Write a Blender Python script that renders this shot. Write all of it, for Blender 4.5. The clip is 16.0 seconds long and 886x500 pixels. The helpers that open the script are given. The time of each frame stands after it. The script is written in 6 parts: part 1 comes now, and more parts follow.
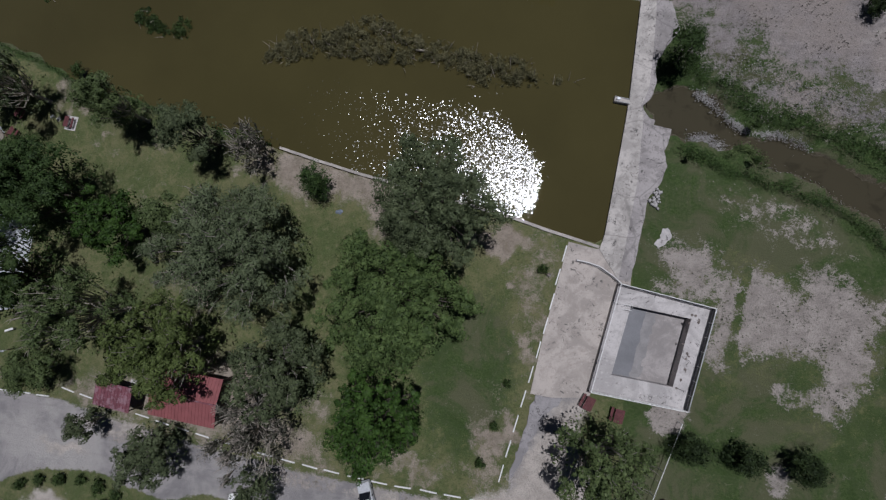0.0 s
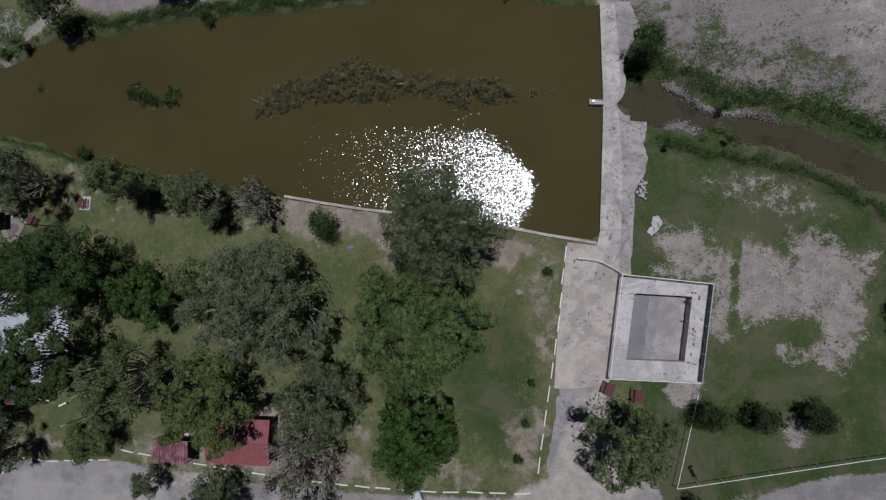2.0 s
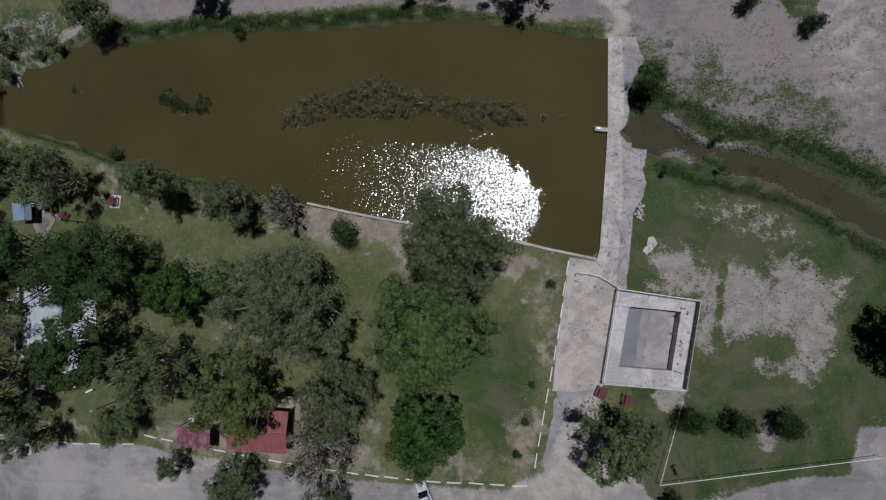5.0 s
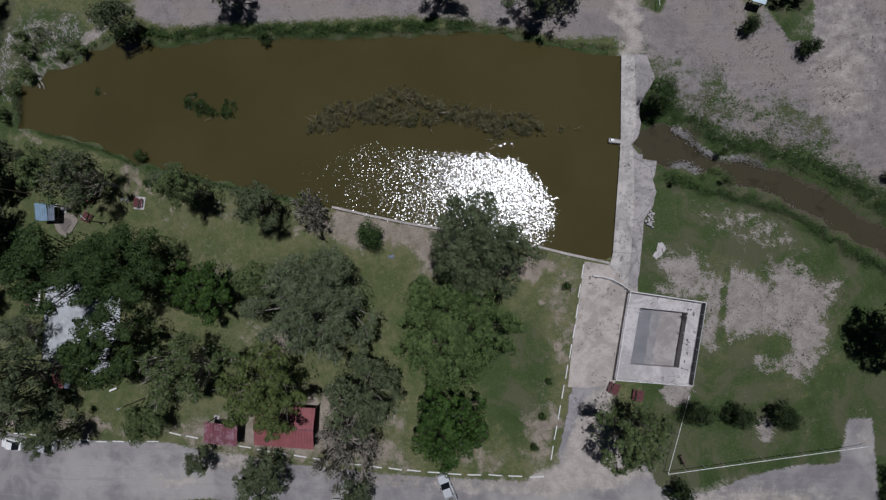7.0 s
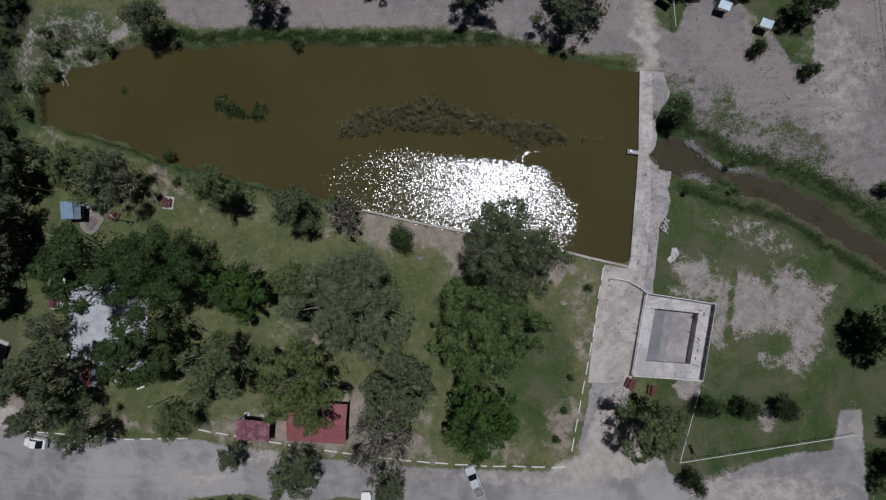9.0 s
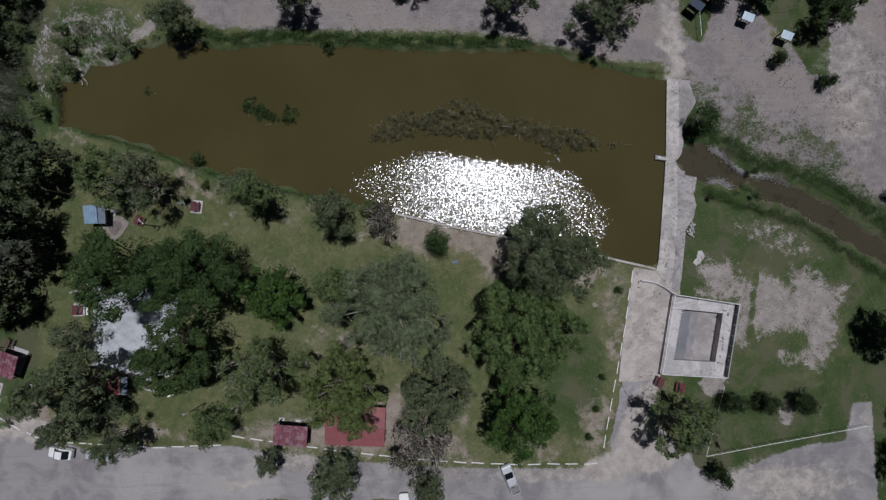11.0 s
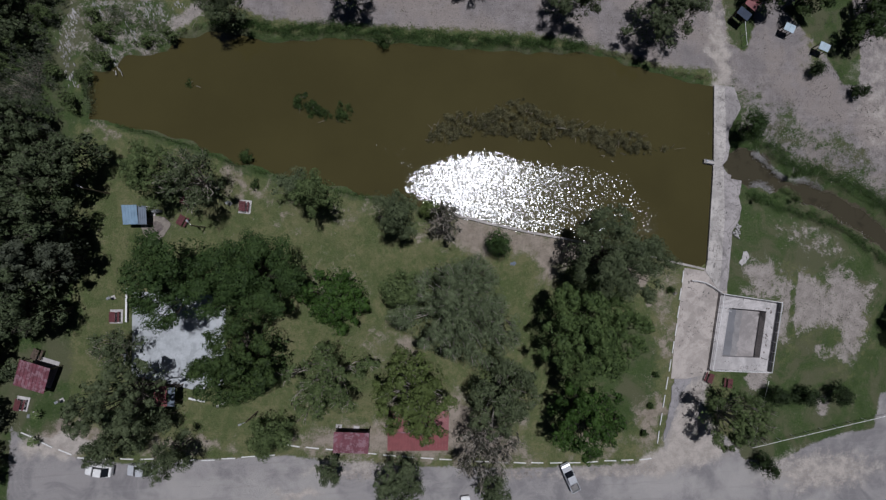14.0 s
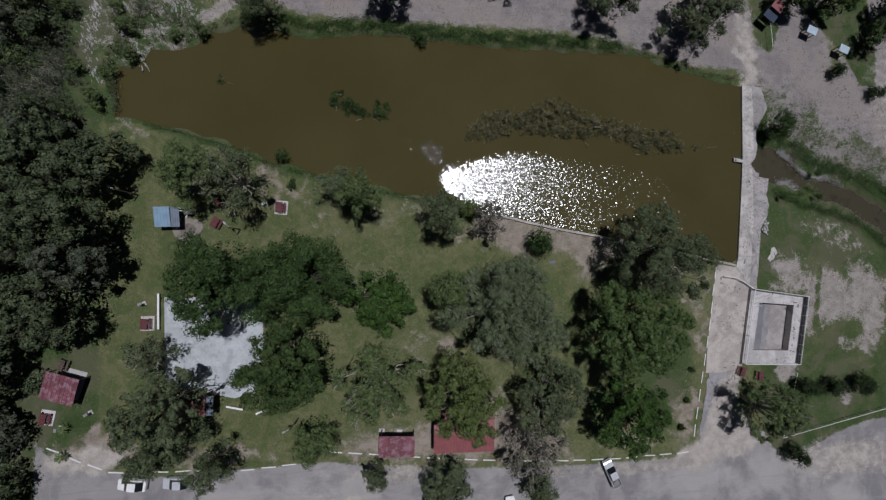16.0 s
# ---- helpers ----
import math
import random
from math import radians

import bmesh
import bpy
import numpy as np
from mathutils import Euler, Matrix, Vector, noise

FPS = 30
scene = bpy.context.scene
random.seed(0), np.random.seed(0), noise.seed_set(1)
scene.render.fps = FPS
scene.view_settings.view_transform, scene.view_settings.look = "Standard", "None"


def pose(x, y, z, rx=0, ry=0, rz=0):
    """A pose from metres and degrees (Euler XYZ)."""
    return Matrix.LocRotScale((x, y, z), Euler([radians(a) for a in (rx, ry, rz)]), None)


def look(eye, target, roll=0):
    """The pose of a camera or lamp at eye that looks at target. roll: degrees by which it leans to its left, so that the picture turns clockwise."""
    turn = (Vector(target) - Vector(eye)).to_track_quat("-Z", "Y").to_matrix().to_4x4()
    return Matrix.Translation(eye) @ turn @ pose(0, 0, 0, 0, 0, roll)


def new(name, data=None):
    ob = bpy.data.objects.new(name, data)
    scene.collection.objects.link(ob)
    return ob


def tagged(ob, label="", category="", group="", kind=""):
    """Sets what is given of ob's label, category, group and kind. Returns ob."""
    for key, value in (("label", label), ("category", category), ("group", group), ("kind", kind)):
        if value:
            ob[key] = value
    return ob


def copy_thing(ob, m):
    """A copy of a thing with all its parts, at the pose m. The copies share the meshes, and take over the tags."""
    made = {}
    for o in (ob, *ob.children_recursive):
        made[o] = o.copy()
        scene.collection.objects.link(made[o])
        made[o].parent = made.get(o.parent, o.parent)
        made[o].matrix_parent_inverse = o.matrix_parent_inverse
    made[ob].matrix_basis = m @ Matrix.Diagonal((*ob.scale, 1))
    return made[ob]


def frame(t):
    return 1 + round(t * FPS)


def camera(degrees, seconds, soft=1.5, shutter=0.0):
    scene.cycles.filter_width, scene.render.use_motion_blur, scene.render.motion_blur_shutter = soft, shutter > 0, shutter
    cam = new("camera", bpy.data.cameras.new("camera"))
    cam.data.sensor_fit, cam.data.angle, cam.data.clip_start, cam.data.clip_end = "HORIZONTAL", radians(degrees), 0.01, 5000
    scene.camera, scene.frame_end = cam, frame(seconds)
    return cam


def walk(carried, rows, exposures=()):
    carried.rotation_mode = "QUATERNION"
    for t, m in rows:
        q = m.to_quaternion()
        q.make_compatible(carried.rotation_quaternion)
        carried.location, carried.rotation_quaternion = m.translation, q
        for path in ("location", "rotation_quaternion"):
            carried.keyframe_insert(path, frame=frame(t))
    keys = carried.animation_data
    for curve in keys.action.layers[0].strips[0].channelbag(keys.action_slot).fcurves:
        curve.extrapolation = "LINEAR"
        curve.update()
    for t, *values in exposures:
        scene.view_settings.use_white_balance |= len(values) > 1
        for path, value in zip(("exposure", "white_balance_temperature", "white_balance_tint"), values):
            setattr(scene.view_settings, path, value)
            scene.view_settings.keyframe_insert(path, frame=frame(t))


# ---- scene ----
cam = camera(108.85, 16.0, soft=1.3)
walk(cam, [(t, pose(*row)) for t, row in (
    (0.0, (14.618, -6.372, 46.387, 4.334, 5.752, 6.386)),
    (0.5, (14.301, -5.496, 47.519, 3.993, 6.015, 4.396)),
    (1.0, (14.295, -4.546, 48.411, 3.396, 6.415, 1.335)),
    (1.5, (14.068, -3.608, 49.165, 2.848, 6.570, -1.804)),
    (2.0, (13.912, -3.076, 49.756, 2.685, 6.590, -2.878)),
    (2.5, (13.773, -2.554, 50.406, 2.529, 6.584, -2.757)),
    (3.0, (13.521, -2.321, 51.118, 2.627, 6.456, -2.140)),
    (5.5, (10.849, -1.064, 54.848, 2.499, 5.528, -0.643)),
    (6.0, (9.588, -0.995, 55.641, 2.593, 5.127, -0.535)),
    (6.5, (8.326, -0.695, 56.413, 2.444, 4.789, -0.530)),
    (7.0, (6.730, -0.609, 57.179, 2.491, 4.289, -0.431)),
    (7.5, (5.186, -0.477, 57.934, 2.482, 3.844, -0.237)),
    (8.0, (3.393, -0.538, 58.703, 2.630, 3.292, -0.058)),
    (8.5, (1.592, -0.387, 59.455, 2.562, 2.772, 0.038)),
    (9.0, (-0.423, -0.101, 60.188, 2.388, 2.221, 0.053)),
    (11.5, (-11.457, 1.332, 61.140, 1.804, -0.290, -0.306)),
    (12.0, (-13.899, 1.389, 61.034, 1.775, -0.847, -0.275)),
    (12.5, (-16.382, 1.550, 60.891, 1.681, -1.401, -0.311)),
    (13.0, (-18.784, 1.630, 60.711, 1.665, -1.936, -0.384)),
    (13.5, (-21.317, 1.873, 60.524, 1.525, -2.492, -0.435)),
    (14.0, (-23.739, 2.023, 60.293, 1.455, -2.991, -0.492)),
    (14.5, (-26.146, 2.108, 60.062, 1.440, -3.458, -0.605)),
    (15.0, (-28.544, 2.249, 59.778, 1.341, -3.950, -0.692)),
    (15.5, (-30.993, 2.402, 59.479, 1.271, -4.467, -0.919)),
    (16.0, (-33.508, 2.269, 59.067, 1.410, -5.064, -1.251)),
)], exposures=[(0.0, -0.72, 5850, 14), (16.0, -0.72, 5850, 14)])

# ---- sky and sun ----
SUN = Vector((0.13, 0.25, 1.0)).normalized()
world = bpy.data.worlds.new("sky")
scene.world = world
world.use_nodes = True
sky = world.node_tree.nodes.new("ShaderNodeTexSky")
sky.sky_type = "NISHITA"
sky.sun_disc = False
sky.sun_elevation = math.asin(SUN.z)
sky.sun_rotation = math.atan2(SUN.x, SUN.y)
sky.air_density = 0.2
sky.dust_density = 0.15
sky.altitude = 700
world.node_tree.nodes["Background"].inputs[1].default_value = 0.05
world.node_tree.links.new(sky.outputs[0], world.node_tree.nodes["Background"].inputs[0])
sun = new("sun", bpy.data.lights.new("sun", "SUN"))
sun.data.energy = 4.8
sun.data.angle = radians(0.55)
sun.data.color = (1.0, 0.975, 0.95)
sun.matrix_world = look(SUN * 200, (0, 0, 0))


# ---- materials ----
class Nodes:
    """A node material under construction."""

    def __init__(self, name):
        self.m = bpy.data.materials.new(name)
        self.m.use_nodes = True
        self.t = self.m.node_tree
        self.p = self.t.nodes["Principled BSDF"]
        self.out = self.t.nodes["Material Output"]

    def put(self, value, socket):
        if isinstance(value, bpy.types.NodeSocket):
            self.t.links.new(value, socket)
        elif isinstance(value, (tuple, list)) and len(value) == 3 and socket.type == "RGBA":
            socket.default_value = (*value, 1)
        else:
            socket.default_value = value

    def coord(self):
        n = self.t.nodes.new("ShaderNodeTexCoord")
        return n.outputs["Object"]

    def position(self):
        return self.t.nodes.new("ShaderNodeNewGeometry").outputs["Position"]

    def island(self):
        return self.t.nodes.new("ShaderNodeNewGeometry").outputs["Random Per Island"]

    def each(self):
        return self.t.nodes.new("ShaderNodeObjectInfo").outputs["Random"]

    def attr(self, name):
        n = self.t.nodes.new("ShaderNodeAttribute")
        n.attribute_name = name
        return n.outputs["Fac"]

    def noise(self, scale, detail=5, rough=0.6, vector=None, warp=0.0):
        n = self.t.nodes.new("ShaderNodeTexNoise")
        n.inputs["Scale"].default_value = scale
        n.inputs["Detail"].default_value = detail
        n.inputs["Roughness"].default_value = rough
        n.inputs["Distortion"].default_value = warp
        if vector is None:
            vector = self.coord()
        self.t.links.new(vector, n.inputs["Vector"])
        return n.outputs["Fac"]

    def cells(self, scale, vector=None, feature="F1", out="Distance"):
        n = self.t.nodes.new("ShaderNodeTexVoronoi")
        n.feature = feature
        n.inputs["Scale"].default_value = scale
        self.t.links.new(vector if vector is not None else self.coord(), n.inputs["Vector"])
        return n.outputs[out]

    def math(self, op, a, b=0.0, c=0.0):
        n = self.t.nodes.new("ShaderNodeMath")
        n.operation = op
        for value, socket in zip((a, b, c), n.inputs):
            self.put(value, socket)
        return n.outputs[0]

    def span(self, value, a, b, c=0.0, d=1.0):
        n = self.t.nodes.new("ShaderNodeMapRange")
        n.interpolation_type = "SMOOTHSTEP"
        for v, socket in zip((value, a, b, c, d), n.inputs):
            self.put(v, socket)
        return n.outputs[0]

    def mix(self, fac, a, b, kind="MIX"):
        n = self.t.nodes.new("ShaderNodeMix")
        n.data_type, n.blend_type = "RGBA", kind
        self.put(fac, n.inputs["Factor"])
        self.put(a, n.inputs[6])
        self.put(b, n.inputs[7])
        return n.outputs[2]

    def bump(self, height, strength=0.4, distance=0.05):
        n = self.t.nodes.new("ShaderNodeBump")
        n.inputs["Strength"].default_value = strength
        n.inputs["Distance"].default_value = distance
        self.t.links.new(height, n.inputs["Height"])
        self.t.links.new(n.outputs[0], self.p.inputs["Normal"])

    def finish(self, color, rough=0.8, metal=0.0, spec=0.3):
        self.put(color, self.p.inputs["Base Color"])
        self.put(rough, self.p.inputs["Roughness"])
        self.put(metal, self.p.inputs["Metallic"])
        self.put(spec, self.p.inputs["Specular IOR Level"])
        return self.m


def plain(name, color, rough=0.75, metal=0.0, vary=0.25, scale=2.0, grain=25.0, spec=0.3, worn=None, from_=0.56):
    """Paint, wood, metal or concrete with stains and grain at two scales."""
    n = Nodes(name)
    dark = tuple(c * (1 - vary) for c in color)
    light = tuple(min(1, c * (1 + vary)) for c in color)
    p = n.position()
    col = n.mix(n.span(n.noise(scale, 4, 0.6, p), 0.3, 0.7), dark, light)
    fine = n.noise(grain, 3, 0.6, p)
    col = n.mix(n.span(fine, 0.35, 0.75, 0, 0.35), col, tuple(c * 0.6 for c in color))
    if worn:
        col = n.mix(n.span(n.noise(scale * 1.7, 6, 0.7, p), from_, from_ + 0.1, 0, 0.85), col, worn)
    n.bump(fine, 0.25, 0.02)
    return n.finish(col, n.span(fine, 0.2, 0.8, rough - 0.1, min(1, rough + 0.1)), metal, spec)


def ground_material():
    n = Nodes("ground")
    p = n.coord()
    big, mid, fine, grit = n.noise(0.06, 5, 0.6, p), n.noise(0.5, 7, 0.68, p), n.noise(3.2, 5, 0.7, p), n.noise(11, 3, 0.65, p)
    grain = n.noise(6.0, 3, 0.75, p)
    patch, clump = n.noise(0.16, 7, 0.66, p, 0.8), n.noise(1.3, 5, 0.7, p, 0.5)
    ragged = n.math("ADD", n.math("MULTIPLY", n.math("SUBTRACT", mid, 0.5), 1.6), n.math("ADD", n.math("MULTIPLY", n.math("SUBTRACT", fine, 0.5), 1.0), n.math("ADD", n.math("MULTIPLY", n.math("SUBTRACT", clump, 0.5), 1.0), n.math("MULTIPLY", n.math("SUBTRACT", grain, 0.5), 1.2))))

    def zone(name, lo=0.42, hi=0.58, rag=0.5):
        return n.span(n.math("ADD", n.attr(name), n.math("MULTIPLY", ragged, rag)), lo, hi)

    grass = n.mix(n.span(patch, 0.42, 0.58), (0.097, 0.120, 0.045), (0.167, 0.168, 0.077))
    grass = n.mix(n.span(mid, 0.44, 0.58, 0, 0.75), grass, (0.086, 0.118, 0.039))
    grass = n.mix(n.span(clump, 0.52, 0.66, 0, 0.5), grass, (0.215, 0.194, 0.107))
    grass = n.mix(n.span(fine, 0.5, 0.64, 0, 0.6), grass, (0.052, 0.070, 0.025))
    grass = n.mix(n.span(grit, 0.54, 0.66, 0, 0.6), grass, (0.226, 0.215, 0.132))
    lush = n.mix(n.span(fine, 0.42, 0.58), (0.046, 0.078, 0.023), (0.078, 0.111, 0.038))
    lush = n.mix(n.span(mid, 0.42, 0.6, 0, 0.6), lush, (0.074, 0.097, 0.040))
    lush = n.mix(n.span(patch, 0.5, 0.6, 0, 0.55), lush, (0.082, 0.103, 0.043))
    lush = n.mix(n.span(clump, 0.58, 0.67, 0, 0.35), lush, (0.221, 0.205, 0.151))
    broad = n.noise(0.1, 6, 0.65, p, 1.0)
    lush = n.mix(n.span(broad, 0.47, 0.6, 0, 0.7), lush, (0.128, 0.124, 0.074))
    lush = n.mix(n.span(broad, 0.46, 0.36, 0, 0.6), lush, (0.042, 0.069, 0.021))
    grass = n.mix(n.span(broad, 0.52, 0.64, 0, 0.45), grass, (0.186, 0.175, 0.089))
    dirt = n.mix(n.span(mid, 0.35, 0.65), (0.280, 0.230, 0.188), (0.420, 0.349, 0.293))
    dirt = n.mix(n.span(fine, 0.5, 0.7, 0, 0.6), dirt, (0.162, 0.146, 0.101))
    gravel = n.mix(n.span(mid, 0.35, 0.65), (0.25, 0.222, 0.21), (0.35, 0.315, 0.30))
    gravel = n.mix(n.span(grit, 0.5, 0.66, 0, 0.7), gravel, (0.16, 0.14, 0.13))
    gravel = n.mix(n.span(grit, 0.44, 0.34, 0, 0.5), gravel, (0.46, 0.43, 0.41))
    gravel = n.mix(n.span(patch, 0.5, 0.64, 0, 0.5), gravel, (0.20, 0.18, 0.172))
    gravel = n.mix(n.span(big, 0.44, 0.56, 0, 0.75), gravel, (0.345, 0.297, 0.262))
    gravel = n.mix(n.span(n.noise(0.11, 5, 0.6, p), 0.54, 0.64, 0, 0.55), gravel, (0.235, 0.215, 0.21))
    gravel = n.mix(n.span(grain, 0.5, 0.62, 0, 0.5), gravel, (0.175, 0.155, 0.145))
    gravel = n.mix(n.span(grain, 0.46, 0.36, 0, 0.35), gravel, (0.44, 0.405, 0.385))
    along_x = n.t.nodes.new("ShaderNodeVectorMath")
    along_x.operation = "MULTIPLY"
    n.t.links.new(p, along_x.inputs[0])
    along_x.inputs[1].default_value = (0.07, 1.0, 1.0)
    tracks = n.noise(1.3, 4, 0.6, along_x.outputs[0], 0.25)
    gravel = n.mix(n.span(tracks, 0.54, 0.68, 0, 0.16), gravel, (0.43, 0.392, 0.366))
    gravel = n.mix(n.span(tracks, 0.44, 0.32, 0, 0.16), gravel, (0.2, 0.178, 0.165))
    speck = n.math("MULTIPLY", n.span(n.math("ADD", n.cells(2.6, p), n.math("MULTIPLY", n.math("SUBTRACT", grit, 0.5), 0.5)), 0.24, 0.15), n.span(n.noise(0.28, 6, 0.75, p), 0.46, 0.55))
    stones = n.cells(1.25, p)
    weeds = n.math("MULTIPLY", n.span(n.math("ADD", stones, n.math("MULTIPLY", n.math("SUBTRACT", fine, 0.5), 0.3)), 0.17, 0.12), n.span(patch, 0.44, 0.56))
    gravel = n.mix(n.math("MULTIPLY", weeds, 0.7), gravel, (0.085, 0.075, 0.05))
    gravel = n.mix(n.math("MULTIPLY", speck, 0.85), gravel, (0.085, 0.075, 0.06))
    sand = n.mix(n.span(mid, 0.35, 0.65), (0.307, 0.272, 0.241), (0.435, 0.387, 0.345))
    sand = n.mix(n.span(clump, 0.56, 0.68, 0, 0.75), sand, (0.138, 0.133, 0.101))
    sand = n.mix(n.math("MULTIPLY", weeds, 0.9), sand, (0.064, 0.064, 0.042))
    sand = n.mix(n.math("MULTIPLY", speck, 0.8), sand, (0.080, 0.076, 0.053))
    sand = n.mix(n.span(grain, 0.5, 0.62, 0, 0.45), sand, (0.180, 0.167, 0.148))
    sand = n.mix(n.span(fine, 0.58, 0.72, 0, 0.5), sand, (0.159, 0.148, 0.127))
    road = n.mix(n.span(patch, 0.4, 0.6), (0.256, 0.242, 0.239), (0.368, 0.345, 0.330))
    road = n.mix(n.span(grit, 0.5, 0.7, 0, 0.5), road, (0.179, 0.170, 0.169))
    road = n.mix(n.span(big, 0.50, 0.62, 0, 0.7), road, (0.458, 0.431, 0.401))
    road = n.mix(n.span(mid, 0.55, 0.7, 0, 0.4), road, (0.363, 0.349, 0.329))
    road = n.mix(n.span(tracks, 0.55, 0.68, 0, 0.22), road, (0.427, 0.406, 0.385))
    road = n.mix(n.span(tracks, 0.43, 0.32, 0, 0.2), road, (0.213, 0.201, 0.196))
    mud = n.mix(n.span(fine, 0.3, 0.7), (0.075, 0.066, 0.042), (0.13, 0.112, 0.078))
    col = n.mix(zone("lush", 0.36, 0.64), grass, lush)
    col = n.mix(n.math("MULTIPLY", zone("dirt", 0.3, 0.8, 0.75), 0.85), col, dirt)
    col = n.mix(zone("gravel", 0.34, 0.66, 0.8), col, gravel)
    tan = n.mix(n.span(mid, 0.35, 0.65), (0.41, 0.364, 0.318), (0.57, 0.512, 0.452))
    tan = n.mix(n.span(grain, 0.5, 0.64, 0, 0.6), tan, (0.30, 0.272, 0.242))
    col = n.mix(zone("road", 0.44, 0.56, 0.3), col, road)
    col = n.mix(zone("sand", 0.36, 0.64, 1.0), col, sand)
    col = n.mix(zone("tan", 0.22, 0.80, 0.55), col, tan)
    col = n.mix(zone("mud", 0.4, 0.6, 0.4), col, mud)
    n.bump(n.math("ADD", fine, n.math("MULTIPLY", grit, 0.8)), 1.0, 0.2)
    return n.finish(col, 0.95, 0, 0.1)


def water_material(name, color, calm, windy, shoals=0.0):
    """Murky water; the attribute "wind" tells where the breeze breaks it into small tilted facets."""
    n = Nodes(name)
    p = n.coord()
    col = n.mix(n.span(n.noise(0.05, 4, 0.55, p), 0.3, 0.7), color, tuple(c * 0.85 for c in color))
    col = n.mix(n.span(n.noise(0.35, 6, 0.62, p, 0.6), 0.5, 0.66, 0, shoals), col, tuple(c * 0.55 for c in color))
    wind = n.span(n.math("ADD", n.attr("wind"), n.math("MULTIPLY", n.math("SUBTRACT", n.noise(1.4, 6, 0.8, p), 0.5), 1.9)), 0.44, 0.56)
    bend = n.t.nodes.new("ShaderNodeVectorMath")
    bend.operation = "MULTIPLY_ADD"
    tilt = n.t.nodes.new("ShaderNodeTexNoise")
    tilt.inputs["Scale"].default_value = 16.0
    n.t.links.new(p, tilt.inputs["Vector"])
    n.t.links.new(tilt.outputs["Color"], bend.inputs[0])
    bend.inputs[1].default_value = (0.04, 0.04, 0.04)
    n.t.links.new(p, bend.inputs[2])
    slopes = []
    for scale in (7.9,):
        cell = n.t.nodes.new("ShaderNodeTexVoronoi")
        cell.inputs["Scale"].default_value = scale
        n.t.links.new(bend.outputs[0], cell.inputs["Vector"])
        parts = n.t.nodes.new("ShaderNodeSeparateColor")
        n.t.links.new(cell.outputs["Color"], parts.inputs[0])
        slopes.append([n.math("MULTIPLY", n.math("SUBTRACT", o, 0.5), n.math("ADD", 0.23, n.math("MULTIPLY", n.math("POWER", parts.outputs[2], 1.5), 0.9))) for o in parts.outputs[:2]])
    amount = n.math("ADD", calm, n.math("MULTIPLY", wind, windy))
    normal = n.t.nodes.new("ShaderNodeCombineXYZ")
    for i in range(2):
        n.put(n.math("MULTIPLY", slopes[0][i], n.math("MULTIPLY", amount, (1.2, 0.95)[i])), normal.inputs[i])
    normal.inputs[2].default_value = 1.0
    unit_ = n.t.nodes.new("ShaderNodeVectorMath")
    unit_.operation = "NORMALIZE"
    n.t.links.new(normal.outputs[0], unit_.inputs[0])
    n.finish(col, 0.9, 0, 0.0)
    gloss = n.t.nodes.new("ShaderNodeBsdfGlossy")
    gloss.distribution = "BECKMANN"
    n.put(n.span(wind, 0, 1, 0.07, 0.22), gloss.inputs["Roughness"])
    n.t.links.new(unit_.outputs[0], gloss.inputs["Normal"])
    fresnel = n.t.nodes.new("ShaderNodeFresnel")
    fresnel.inputs["IOR"].default_value = 1.75
    both = n.t.nodes.new("ShaderNodeMixShader")
    n.t.links.new(fresnel.outputs[0], both.inputs[0])
    n.t.links.new(n.p.outputs[0], both.inputs[1])
    n.t.links.new(gloss.outputs[0], both.inputs[2])
    n.t.links.new(both.outputs[0], n.out.inputs[0])
    return n.m


def leaf_material(name, color, light):
    n = Nodes(name)
    p = n.coord()
    col = n.mix(n.math("POWER", n.island(), 1.3), tuple(c * 0.9 for c in color), tuple(c * 1.06 for c in light))
    col = n.mix(n.span(n.noise(1.1, 3, 0.6, p), 0.40, 0.62, 0, 0.85), col, tuple(c * 0.55 for c in color))
    col = n.mix(n.span(n.noise(0.35, 2, 0.5, p), 0.5, 0.66, 0, 0.4), col, tuple(c * 1.12 for c in light))
    see = n.t.nodes.new("ShaderNodeBsdfTranslucent")
    n.put(n.mix(0.5, col, (light[0] * 1.1, light[1] * 1.3, light[2] * 0.6)), see.inputs[0])
    both = n.t.nodes.new("ShaderNodeMixShader")
    both.inputs[0].default_value = 0.08
    n.finish(col, 0.6, 0, 0.16)
    n.t.links.new(n.p.outputs[0], both.inputs[1])
    n.t.links.new(see.outputs[0], both.inputs[2])
    n.t.links.new(both.outputs[0], n.out.inputs[0])
    return n.m


